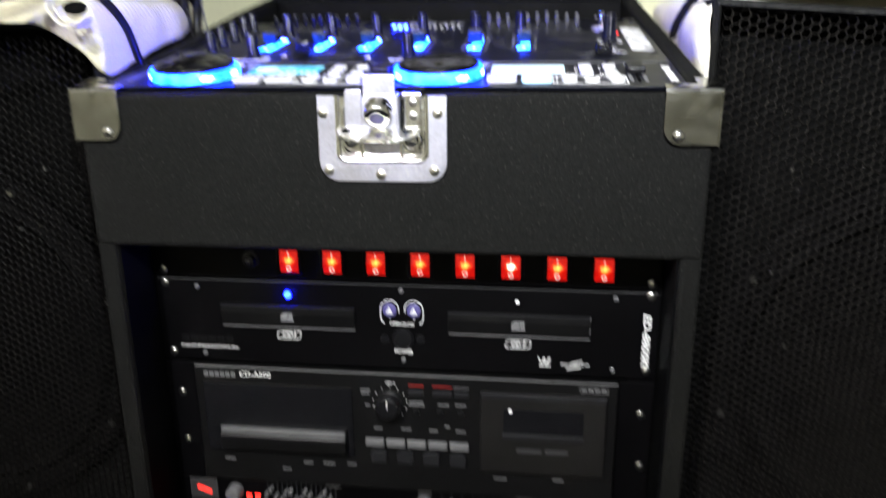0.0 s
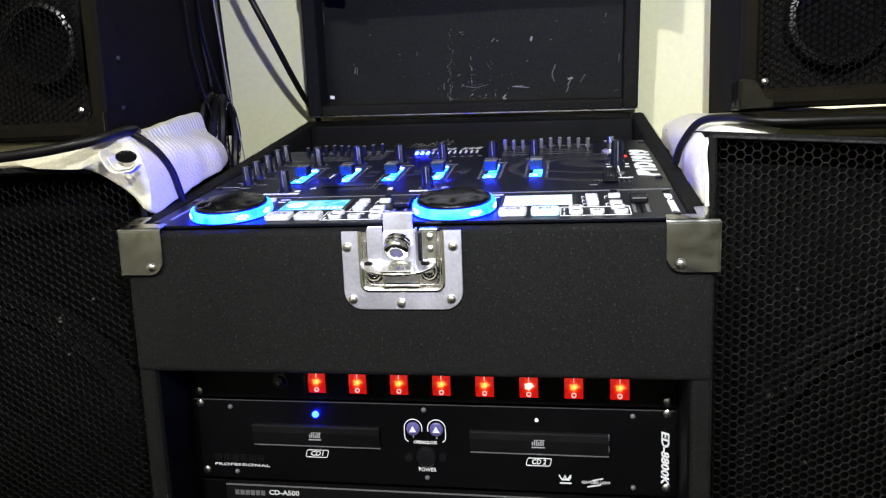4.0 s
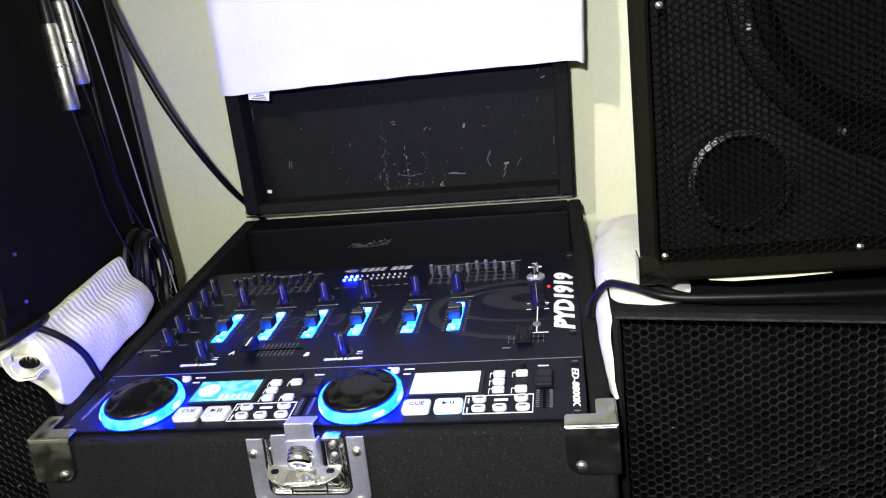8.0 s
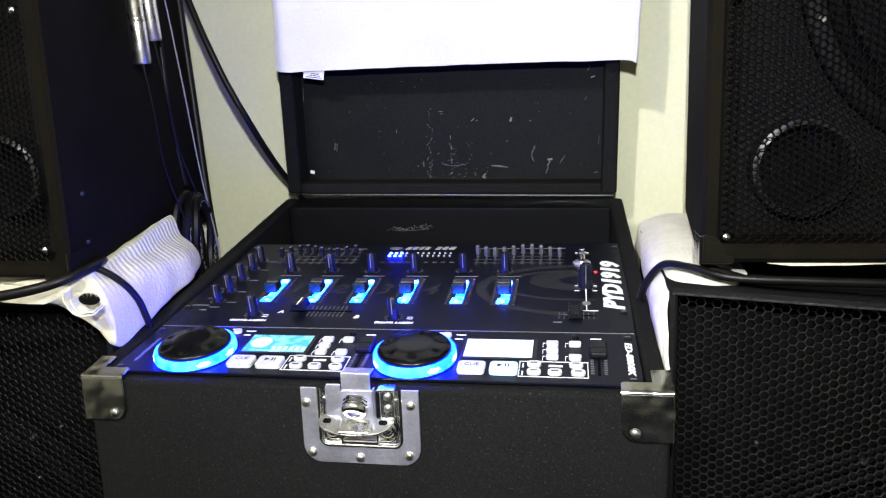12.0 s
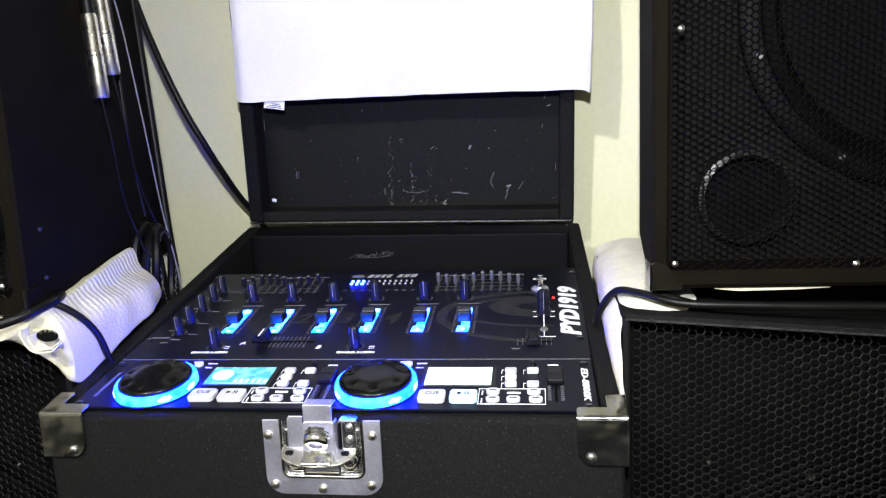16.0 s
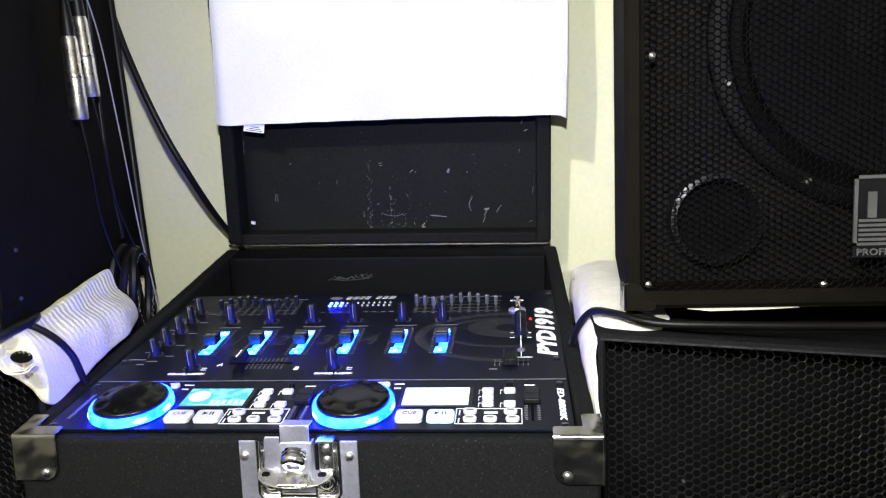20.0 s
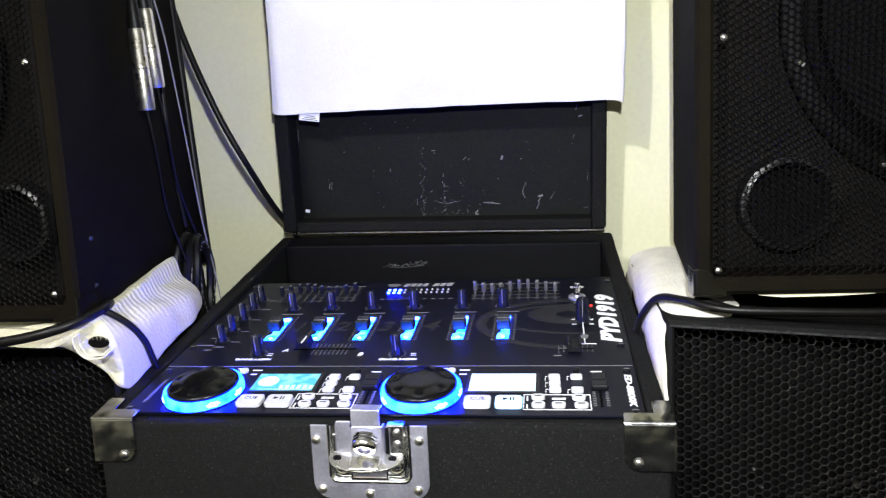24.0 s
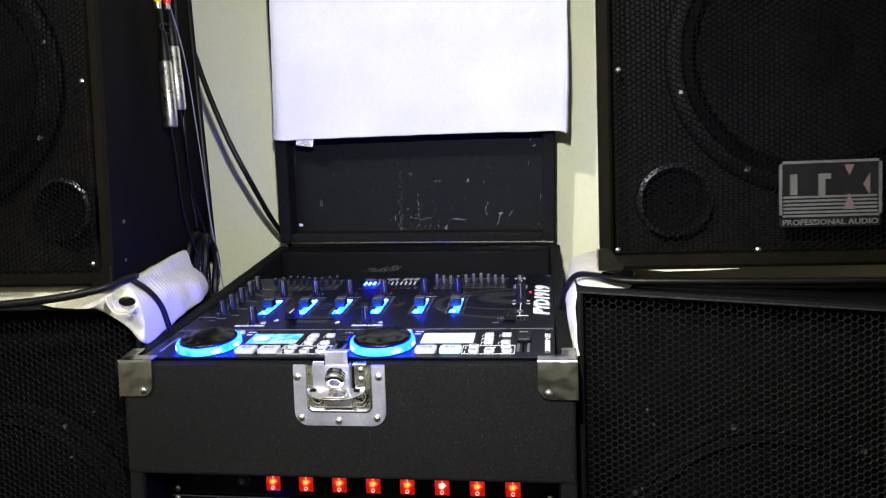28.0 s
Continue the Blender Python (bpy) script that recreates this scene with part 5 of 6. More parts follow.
part("toggle", joined(box(0.1895, 0.1995, 0.2545, 0.2595, 0, 0.003, 0.0006), box(0.185, 0.189, 0.2645, 0.2660, 0, 0.0004), box(0.198, 0.204, 0.2645, 0.2660, 0, 0.0004)), M_SATIN, mix)
knob(0.1975, 0.2110, 0.0062, 0.026)
part("slot_print", joined(box(0.1969, 0.1981, 0.1490, 0.2050, 0, 0.0005), box(0.1900, 0.2090, 0.1478, 0.1488, 0, 0.0005), box(0.1855, 0.1905, 0.198, 0.1990, 0, 0.0005), box(0.2045, 0.2095, 0.198, 0.1990, 0, 0.0005),
                          box(0.1855, 0.1905, 0.211, 0.2120, 0, 0.0005), box(0.2045, 0.2095, 0.211, 0.2120, 0, 0.0005)), M_WHITE, mix)
part("socket", joined(lathe([(0.0042, 0.0), (0.0042, 0.0015), (0.0030, 0.0018)], (0.1975, 0.1650, 0), "z", 18)), M_MIDGREY, mix, "small headphone socket", True)
curve_fader = part("small_crossfader", box(0.1690, 0.2060, 0.1355, 0.1375, 0, 0.0005), M_BAFFLE, mix, "small black crossfader")
part("fader_cap", joined(*[box(0.1790 + k * 0.0030, 0.1812 + k * 0.0030, 0.1255, 0.1455, 0.002, 0.0115 - 0.003 * (k in (1, 2, 3)), 0.0005) for k in range(5)], box(0.1790, 0.1932, 0.1260, 0.1450, 0.002, 0.007)), M_SATIN, curve_fader)
part("scale", joined(*[box(0.1700 + k * 0.0050 + (0.014 if k > 1 else 0), 0.1706 + k * 0.0050 + (0.014 if k > 1 else 0), 0.1290, 0.1440, 0, 0.0004) for k in range(5)], box(0.1700, 0.1790, 0.1365, 0.1371, 0.0005, 0.0007), box(0.165, 0.173, 0.1205, 0.1222, 0, 0.0004)), M_MIDGREY, curve_fader)["kind"] = "stuff"
lettering("PYD1919", 0.0275, on_top(0.2262, 0.2165, 0.0003, 90), M_WHITE, mix, shear=0.25, width=0.1330, bold=0.0012)


def swirl(r0, r1, a0, a1, cu, cv, squash):
    n = 30
    pts = [(cu + r1 * math.cos(radians(a0 + (a1 - a0) * i / n)), cv + squash * r1 * math.sin(radians(a0 + (a1 - a0) * i / n))) for i in range(n + 1)]
    pts += [(cu + r0 * math.cos(radians(a1 - (a1 - a0) * i / n)), cv + squash * r0 * math.sin(radians(a1 - (a1 - a0) * i / n))) for i in range(n + 1)]
    return prism(pts, 0, 0.00025, "z")


part("swirl_print", swirl(0.098, 0.110, 85, 275, 0.1880, 0.2050, 0.62), M_DARKGREY, mix, "grey printed swirl")
part("swirl_print", swirl(0.078, 0.087, 80, 282, 0.1880, 0.2150, 0.48), M_DARKGREY, mix)
part("swirl_print", swirl(0.020, 0.052, 70, 290, 0.1880, 0.2270, 0.52), M_DARKGREY, mix)
for u in (-0.2350, 0.2335):
    top_screw(mix, u, 0.1442), top_screw(mix, u, 0.3300)
for u, v, w in ((-0.224, 0.150, 0.020), (-0.205, 0.1455, 0.012), (-0.215, 0.138, 0.008), (-0.19, 0.322, 0.010)):
    flat(mix, u - w / 2, u + w / 2, v, v + 0.0016, M_MIDGREY)

# ---- loudspeakers ----
def mesh_sheet(x0, x1, z0, z1, y, pitch=0.0090, hole=0.80, depth=0.0016):
    """Steel sheet punched with hexagonal holes, built hole by hole."""
    R = pitch / math.sqrt(3)
    ca = [(math.cos(math.pi / 3 * k), math.sin(math.pi / 3 * k)) for k in range(6)]
    verts, faces = [], []
    cols, n = int((x1 - x0 - 0.5 * R) / (1.5 * R)), int((z1 - z0) / pitch)
    for j in range(cols):
        cx = x0 + R + 1.5 * R * j
        for i in range(n - (j % 2)):
            cz = z0 + pitch * (0.5 + i + 0.5 * (j % 2))
            b = len(verts)
            verts += [(cx + R * c, y, cz + R * s) for c, s in ca]
            verts += [(cx + R * hole * c, y + 0.0007, cz + R * hole * s) for c, s in ca]
            verts += [(cx + R * hole * c, y + depth, cz + R * hole * s) for c, s in ca]
            for k in range(6):
                m = (k + 1) % 6
                faces += [(b + k, b + m, b + 6 + m, b + 6 + k), (b + 6 + k, b + 6 + m, b + 12 + m, b + 12 + k)]
    me = bpy.data.meshes.new("grille")
    me.from_pydata(verts, [], faces)
    bm = bmesh.new()
    bm.from_mesh(me)
    bpy.data.meshes.remove(me)
    bmesh.ops.recalc_face_normals(bm, faces=[])
    return bm


def speaker(name, label, x0, x1, z0, z1, y, back, taper, woofers, ports, screws_and_glints, gz=None, border=0.016, corner=True, pitch=0.0064):
    """A loudspeaker box that narrows to the back, its front open behind a punched steel grille."""
    t = thing(name, label, "loudspeaker", pose((x0 + x1) / 2, y, z0), group="stacked loudspeakers")
    o = Matrix.Translation((-(x0 + x1) / 2, -y, -z0))
    w = 0.018
    dep = y + 0.055

    def rect(yy, inset=0.0):
        k = taper * (yy - y) / (back - y)
        return x0 + k + inset, x1 - k - inset
    # shell: four walls as one tapered frame, with a closed back
    bm = bmesh.new()
    rings = []
    for yy, ins in ((y + 0.004, 0.0), (y, 0.004), (y, border - 0.003), (y + 0.004, border), (dep, border), (dep, border)):
        a, b = rect(yy, ins)
        rings.append([bm.verts.new(p) for p in ((a, yy, z0 + ins), (b, yy, z0 + ins), (b, yy, z1 - ins), (a, yy, z1 - ins))])
    for p, q in zip(rings[:-1], rings[1:-1]):
        for k in range(4):
            bm.faces.new((p[k], p[(k + 1) % 4], q[(k + 1) % 4], q[k]))
    for v in rings.pop():
        bm.verts.remove(v)
    a, b = rect(back)
    bk = [bm.verts.new(p) for p in ((a, back, z0), (b, back, z0), (b, back, z1), (a, back, z1))]
    for k in range(4):
        bm.faces.new((rings[0][k], bk[k], bk[(k + 1) % 4], rings[0][(k + 1) % 4]))
    bm.faces.new(bk)
    vert = [e for e in bm.edges if abs(e.verts[0].co.z - e.verts[1].co.z) > 0.3 and min(abs(v.co.y - y) for v in e.verts) < 0.0045 and min(abs(e.verts[0].co.x - x0), abs(e.verts[0].co.x - x1)) < 0.005]
    bmesh.ops.recalc_face_normals(bm, faces=bm.faces[:])
    part("cabinet", moved(bm, o), M_BOX if corner else M_CARPET, t, "black covered wooden cabinet")
    lo, hi = rect(dep, border)
    part("baffle", moved(box(lo, hi, dep - 0.002, dep + 0.012, z0 + border, z1 - border), o), M_BOARD if corner else M_BAFFLE, t)
    g0, g1 = gz or (z0 + border, z1 - border)
    part("grille", moved(mesh_sheet(x0 + border + 0.001, x1 - border - 0.001, g0, g1, y + 0.004, pitch, 0.80 if corner else 0.86), o), M_GRILLE if corner else M_GRILLE2 if x0 > 0 else M_GRILLE2_SHADED, t, "black steel grille with hexagonal holes")
    for cx, cz, ro, ri in woofers:
        wf = part("woofer", moved(lathe([(ro, dep - 0.004), (ro, dep - 0.012), (ro - 0.004, dep - 0.015), (ri + 0.02, dep - 0.015), (ri + 0.016, dep - 0.010), (ri + 0.008, dep - 0.017), (ri, dep - 0.010), (ri - 0.002, dep - 0.004)], (cx, 0, cz), "y", 56, False), o), M_SURROUND if corner else M_CONE, t, "round bass driver behind the grille", True)
        part("cone", moved(lathe([(ri, dep - 0.010), (ri * 0.75, dep + 0.004), (ri * 0.40, dep + 0.008)], (cx, 0, cz), "y", 48), o), M_CONE, wf, smooth=True)
        part("dust_cap", moved(lathe([(ri * 0.40, dep + 0.006), (ri * 0.34, dep - 0.010), (ri * 0.2, dep - 0.017), (0.001, dep - 0.020)], (cx, 0, cz), "y", 32), o), M_CONE, wf, smooth=True)
        for k in range(8):
            an = 2 * math.pi * (k + 0.35) / 8
            part("woofer_screw", moved(lathe([(0.004, dep - 0.015), (0.003, dep - 0.018)], (cx + (ro - 0.011) * math.cos(an), 0, cz + (ro - 0.011) * math.sin(an)), "y", 10), o), M_SCREW, wf)
    for cx, cz, r in ports:
        part("port", moved(lathe([(r + 0.006, dep - 0.003), (r + 0.005, dep - 0.024), (r, dep - 0.026), (r - 0.003, dep - 0.018), (r - 0.004, dep + 0.0)], (cx, 0, cz), "y", 40, False), o), M_PORT, t, "round black bass port", True)
        # Black disc paints the darkness inside the port tube
        part("port_mouth", moved(lathe([(r - 0.004, dep - 0.0025), (r - 0.005, dep - 0.003)], (cx, 0, cz), "y", 32), o), M_BAFFLE, t)
    # On the floor boxes these small steel dots stand in for glints
    for cx, cz in screws_and_glints:
        part("screw", moved(lathe([(0.0032 if corner else 0.0017, 0.001), (0.0030 if corner else 0.0015, -0.0010), (0.0018 if corner else 0.0008, -0.0018), (0.0005, -0.0024)], (cx, y + 0.0036, cz), "y", 12), o), M_SCREW, t, smooth=True)
    if corner:
        for cx, s in ((x0, 1), (x1, -1)):
            plate = [(cx - s * 0.0012, z0 - 0.0012), (cx + s * 0.028, z0 + 0.0005), (cx + s * 0.0275, z0 + 0.0060), (cx + s * 0.0215, z0 + 0.0080), (cx + s * 0.0170, z0 + 0.0170), (cx + s * 0.0120, z0 + 0.0240), (cx + s * 0.003, z0 + 0.0255), (cx - s * 0.0012, z0 + 0.0240)]
            # Left plates take the cabinet black so that only their edges glint
            guard = part("corner_guard", moved(joined(
                prism(plate, y - 0.0016, y - 0.0002, "y", 0.0004),
                box(*sorted((cx - s * 0.0014, cx - s * 0.0002)), y - 0.0016, y + 0.028, z0 - 0.0012, z0 + 0.024, 0.0004)), o), M_GUARD if x0 > 0 else M_BOX, t, "polished dark steel corner guard")
            # Raised strips added to carry the L-shaped glint of the guard
            part("guard_edge", moved(joined(
                box(*sorted((cx + s * 0.0002, cx + s * 0.0018)), y - 0.0028, y - 0.0016, z0 + 0.002, z0 + 0.024, 0.0005),
                box(*sorted((cx - s * 0.0008, cx + s * 0.026)), y - 0.0028, y - 0.0016, z0 - 0.001, z0 + 0.0006, 0.0005)), o), M_GUARD, guard, "thin steel strip added for the guard's edge glint")
    return t, o


ur, o_ur = speaker("loudspeaker", "black loudspeaker with a metal mesh front, standing on a towel", 0.2950, 0.7950, 1.0620, 1.742, 0.0820, 0.43, 0.036,
                   [(0.545, 1.310, 0.167, 0.130)], [(0.3855, 1.1405, 0.0385), (0.7045, 1.1405, 0.0385)],
                   [(0.3165, 1.0845), (0.4715, 1.0818), (0.628, 1.079), (0.774, 1.0815), (0.320, 1.2915), (0.774, 1.290), (0.320, 1.50)])
badge = part("badge", moved(joined(box(0.4925, 0.5975, 0.0785, 0.0815, 1.1060, 1.1790, 0.0008)), o_ur), M_GLOSS, ur, "silver-edged maker's badge")
part("badge_rim", moved(joined(box(0.4920, 0.4950, 0.0770, 0.0790, 1.1175, 1.1795), box(0.5950, 0.5980, 0.0770, 0.0790, 1.1175, 1.1795), box(0.4920, 0.5980, 0.0770, 0.0790, 1.1765, 1.1795), box(0.4920, 0.5980, 0.0770, 0.0790, 1.1175, 1.1200)), o_ur), M_BADGE, badge)
for k in range(5):
    part("badge_stripe", moved(box(0.4965, 0.5935, 0.0775, 0.0788, 1.1215 + 0.0042 * k, 1.1240 + 0.0042 * k), o_ur), M_BADGE, badge)
for pts in ([(0.5035, 1.1420), (0.5110, 1.1420), (0.5110, 1.1650), (0.5035, 1.1650)], [(0.5330, 1.1400), (0.5400, 1.1400), (0.5400, 1.1590), (0.5460, 1.1590), (0.5460, 1.1650), (0.5330, 1.1650)]):
    part("badge_shape", moved(prism(pts, 0.0772, 0.0786, "y"), o_ur), M_BADGE, badge)
M_PINK = material("pink_grey_print", (0.085, 0.052, 0.052), 0.5, vary=0.1)
for pts in ([(0.5600, 1.1740), (0.5700, 1.1740), (0.5650, 1.1620)], [(0.5590, 1.1250), (0.5710, 1.1250), (0.5650, 1.1420)], [(0.5860, 1.1640), (0.5790, 1.1520), (0.5860, 1.1400)]):
    part("badge_shape", moved(prism(pts, 0.0772, 0.0786, "y"), o_ur), M_PINK, badge)
lettering("PROFESSIONAL AUDIO", 0.0085, o_ur @ on_face(0.545, 0.0780, 1.1112), M_BADGE, badge, width=0.099, bold=0.0002)

ul, o_ul = speaker("loudspeaker", "black loudspeaker with a metal mesh front, standing on a folded towel", -0.7850, -0.2850, 1.0580, 1.738, 0.0270, 0.385, 0.040,
                   [(-0.535, 1.320, 0.167, 0.130)], [(-0.3700, 1.1530, 0.0345), (-0.700, 1.1530, 0.0345)],
                   [(-0.3125, 1.0850), (-0.466, 1.082), (-0.3125, 1.3050), (-0.764, 1.085), (-0.3125, 1.52)])
# its back leans away from the case
for ob in ul.children:
    if ob.name.startswith("cabinet"):
        for v in ob.data.vertices:
            if v.co.y > 0.2 and v.co.x > 0:
                v.co.x -= 0.007 + 0.05 * max(0.0, v.co.z - 0.022)
for yy, zz in ((0.062, 1.0870), (0.062, 1.135)):
    part("side_screw", moved(lathe([(0.0024, 0), (0.002, 0.0014)], (-0.2890, yy, zz), "x", 12), o_ul), M_SCREW, ul)
lr, o_lr = speaker("loudspeaker", "large black floor loudspeaker with a hexagonal mesh front", 0.2680, 0.7280, 0.0, 1.0430, 0.0650, 0.37, 0.0,
        [(0.499, 0.700, 0.20, 0.16)], [], [(0.345, 0.906), (0.338, 0.812), (0.3575, 0.742), (0.352, 0.889)], gz=(0.42, 1.0365), corner=False, pitch=0.0081, border=0.0065)
# Pale tube: scuffed edge and its highlight together in one colour
part("edge_roll", moved(tube([(0.2700, 0.0656, 1.0385), (0.7260, 0.0656, 1.0385)], 0.0013, 8, 1, False), o_lr), M_WORN, lr, "worn grey edge of the cabinet top, highlight painted in", True)
# its top and mesh rows run slightly downhill
for ob in [c for c in lr.children_recursive if c.type == "MESH"]:
    for v in ob.data.vertices:
        v.co.z -= 0.072 * (v.co.x + 0.23) * max(0.0, v.co.z)
speaker("loudspeaker", "large black floor loudspeaker with a hexagonal mesh front", -0.7260, -0.2660, 0.0, 1.0310, 0.0450, 0.42, 0.075,
        [(-0.496, 0.700, 0.20, 0.16)], [], [(-0.336, 0.8964), (-0.3706, 0.8373)], gz=(0.42, 1.0245), corner=False, pitch=0.0084, border=0.0065)


# ---- cloths ----
def draped(name, rows, thick, mat, label, category, wob=0.0012, seed=1.0, steps=5):
    """A cloth laid through rows of points: each row is one cross-section, smoothed both ways."""
    fine = [smooth_line(r, steps) for r in rows]
    cols = [smooth_line([r[i] for r in fine], steps) for i in range(len(fine[0]))]
    bm = bmesh.new()
    g = [[bm.verts.new(p + Vector((noise.noise(p * 35 + Vector((seed, 0, 0))), noise.noise(p * 30 + Vector((0, seed, 5))), noise.noise(p * 40 + Vector((9, 0, seed))))) * wob) for p in c] for c in cols]
    for a, b in zip(g, g[1:]):
        for i in range(len(a) - 1):
            bm.faces.new((a[i], a[i + 1], b[i + 1], b[i]))
    bmesh.ops.recalc_face_normals(bm, faces=bm.faces[:])
    ext = bmesh.ops.solidify(bm, geom=bm.faces[:], thickness=thick)
    ob = part(name, bm, mat, None, smooth=True)
    return tagged(ob, label, category)


def sect(y, pts):
    return [(x, y + d, z) for x, d, z in pts]


def bolster(name, rows, mat, label, category, wob, seed):
    """A folded cloth: closed cross-sections, smoothed round and along, with closed ends."""
    loops = []
    for y, pts in rows:
        p = [(x, y, z) for x, z in pts]
        fine = smooth_line(p + [p[0]], 5)[:-1]
        loops.append(fine)
    cols = [smooth_line([q[i] for q in loops], 6) for i in range(len(loops[0]))]
    bm = bmesh.new()
    g = [[bm.verts.new(p + Vector((noise.noise(p * 38 + Vector((seed, 0, 0))), noise.noise(p * 45 + Vector((0, seed, 5))) * 1.6, noise.noise(p * 42 + Vector((9, 0, seed))))) * wob) for p in c] for c in cols]
    n = len(g)
    for i in range(n):
        a, b = g[i], g[(i + 1) % n]
        for k in range(len(a) - 1):
            bm.faces.new((a[k], a[k + 1], b[k + 1], b[k]))
    for k in (0, -1):
        ring = [c[k] for c in g]
        mid = bm.verts.new(sum((v.co for v in ring), Vector()) / n)
        for i in range(n):
            bm.faces.new((ring[i], ring[(i + 1) % n], mid))
    bmesh.ops.recalc_face_normals(bm, faces=bm.faces[:])
    return tagged(part(name, bm, mat, None, smooth=True), label, category)


def fold(y, c, d, e, f, g):
    return (y, [(-0.400, 1.048), (-0.335, 1.0535), c, d, e, f, g, (-0.292, max(g[1] + 0.012, 1.010)), (-0.330, 1.030), (-0.400, 1.036)])


bolster("folded_towel", [
    fold(0.038, (-0.291, 1.0550), (-0.283, 1.0530), (-0.276, 1.0480), (-0.272, 1.0430), (-0.277, 1.0400)),
    fold(0.043, (-0.288, 1.0600), (-0.277, 1.0540), (-0.265, 1.0380), (-0.2600, 1.0150), (-0.265, 1.0080)),
    fold(0.050, (-0.287, 1.0620), (-0.276, 1.0550), (-0.262, 1.0330), (-0.2570, 0.9930), (-0.262, 0.9840)),
    fold(0.090, (-0.291, 1.0650), (-0.279, 1.0560), (-0.262, 1.0360), (-0.2570, 1.0010), (-0.262, 0.9930)),
    fold(0.145, (-0.296, 1.0730), (-0.284, 1.0590), (-0.264, 1.0420), (-0.2580, 1.0130), (-0.263, 1.0050)),
    fold(0.200, (-0.303, 1.0820), (-0.290, 1.0620), (-0.268, 1.0460), (-0.2600, 1.0230), (-0.265, 1.0160)),
    fold(0.246, (-0.308, 1.0870), (-0.296, 1.0630), (-0.277, 1.0470), (-0.2720, 1.0290), (-0.276, 1.0240))],
    M_TOWEL, "folded white ribbed cotton towel under the loudspeaker", "towel", 0.0022, 3.0)
# slab of the same towels between the cabinets
tagged(part("folded_towel", joined(box(-0.730, -0.305, 0.052, 0.36, 1.0312, 1.0575, 0.006, 3)), M_TOWEL), "flat folded white towel pressed between two loudspeakers", "towel")
# loose hem hanging in two thin loops
hem = thing("towel_hem", "thin loops of a white towel's loose hem", "towel", pose(-0.262, 0.004, 1.043))
for r, a0, a1, cx, cz in ((0.0185, 165, 322, -0.2660, 1.0430), (0.0135, 180, 320, -0.2640, 1.0410)):
    bm = bmesh.new()
    hoop = [radians(a0 + (a1 - a0) * k / 16) for k in range(17)]
    rows = [[bm.verts.new((cx + 0.262 + r * 1.1 * math.cos(a), yy, cz - 1.043 + r * math.sin(a) + 0.0008 * math.sin(5 * a + yy * 300))) for a in hoop] for yy in (0.008, 0.011, 0.015, 0.019)]
    for a, b in zip(rows, rows[1:]):
        for k in range(16):
            bm.faces.new((a[k], a[k + 1], b[k + 1], b[k]))
    bmesh.ops.recalc_face_normals(bm, faces=bm.faces[:])
    bmesh.ops.solidify(bm, geom=bm.faces[:], thickness=0.0012)
    part("hem_loop", bm, M_TERRY, hem, smooth=True)
# Black disc added as the shade inside the rolled hem
part("dark_lining", moved(lathe([(0.0120, 0.016), (0.0114, 0.0145), (0.006, 0.0140), (0.0005, 0.0140)], (0, 0, 0), "y", 22), Matrix.Translation((-0.0020, 0, -0.0030)) @ Matrix.Diagonal((0.92, 1, 0.50, 1))), M_BAFFLE, hem, "black disc for the shade inside the rolled hem", True)
fringe = part("fringe", fuzz(70, lambda q: ((-0.0150 + 0.026 * q, 0.0128, 0.0048 - 0.0030 * abs(q - 0.5)), (0.2, -0.2, -1)), 0.0075, 41), M_TOWEL, hem, "loose white threads")
fringe["kind"] = "stuff"

draped("draped_towel", [
    sect(0.074, [(0.330, 0.022, 1.0375), (0.315, 0.016, 1.0385), (0.298, 0.010, 1.0400), (0.2800, 0.006, 1.0410), (0.2665, 0.0, 1.0350), (0.2625, -0.010, 1.008), (0.2645, -0.014, 0.964)]),
    sect(0.110, [(0.340, 0, 1.0450), (0.325, 0, 1.0460), (0.300, 0, 1.0465), (0.2750, 0, 1.0440), (0.2600, 0, 1.0290), (0.2575, -0.02, 1.005), (0.2600, -0.03, 0.976)]),
    sect(0.180, [(0.345, 0, 1.0450), (0.328, 0, 1.0480), (0.303, 0, 1.0520), (0.2790, 0, 1.0500), (0.2620, 0, 1.0370), (0.2590, 0, 1.018), (0.2600, 0, 1.000)]),
    sect(0.300, [(0.355, 0, 1.0450), (0.340, 0, 1.0500), (0.315, 0, 1.0560), (0.2920, 0, 1.0570), (0.2730, 0, 1.0500), (0.2630, 0, 1.036), (0.2610, 0, 1.020)]),
    sect(0.390, [(0.355, 0, 1.0450), (0.340, 0, 1.0500), (0.325, 0, 1.0600), (0.3050, 0, 1.0620), (0.2850, 0, 1.0560), (0.2690, 0, 1.047), (0.2630, 0, 1.022)])],
    0.0035, M_TERRY, "white towel draped between case and loudspeaker", "towel", 0.003, 8.0)
tagged(part("folded_towel", box(0.340, 0.735, 0.228, 0.42, 1.0285, 1.0610, 0.006, 3), M_TOWEL), "flat folded white towel under the loudspeaker", "towel")
tagged(part("folded_towel", prism([(0.352, 1.0605), (0.372, 1.0582), (0.420, 1.0588), (0.452, 1.0606)], 0.0865, 0.226, "y", 0.0006), M_TOWEL), "thin edge of a white towel under the loudspeaker", "towel")


# sheet hung over the lid
def lid_point(x, d, h):
    return tuple(LID @ Vector((x, d, h)))


sheet_rows = []
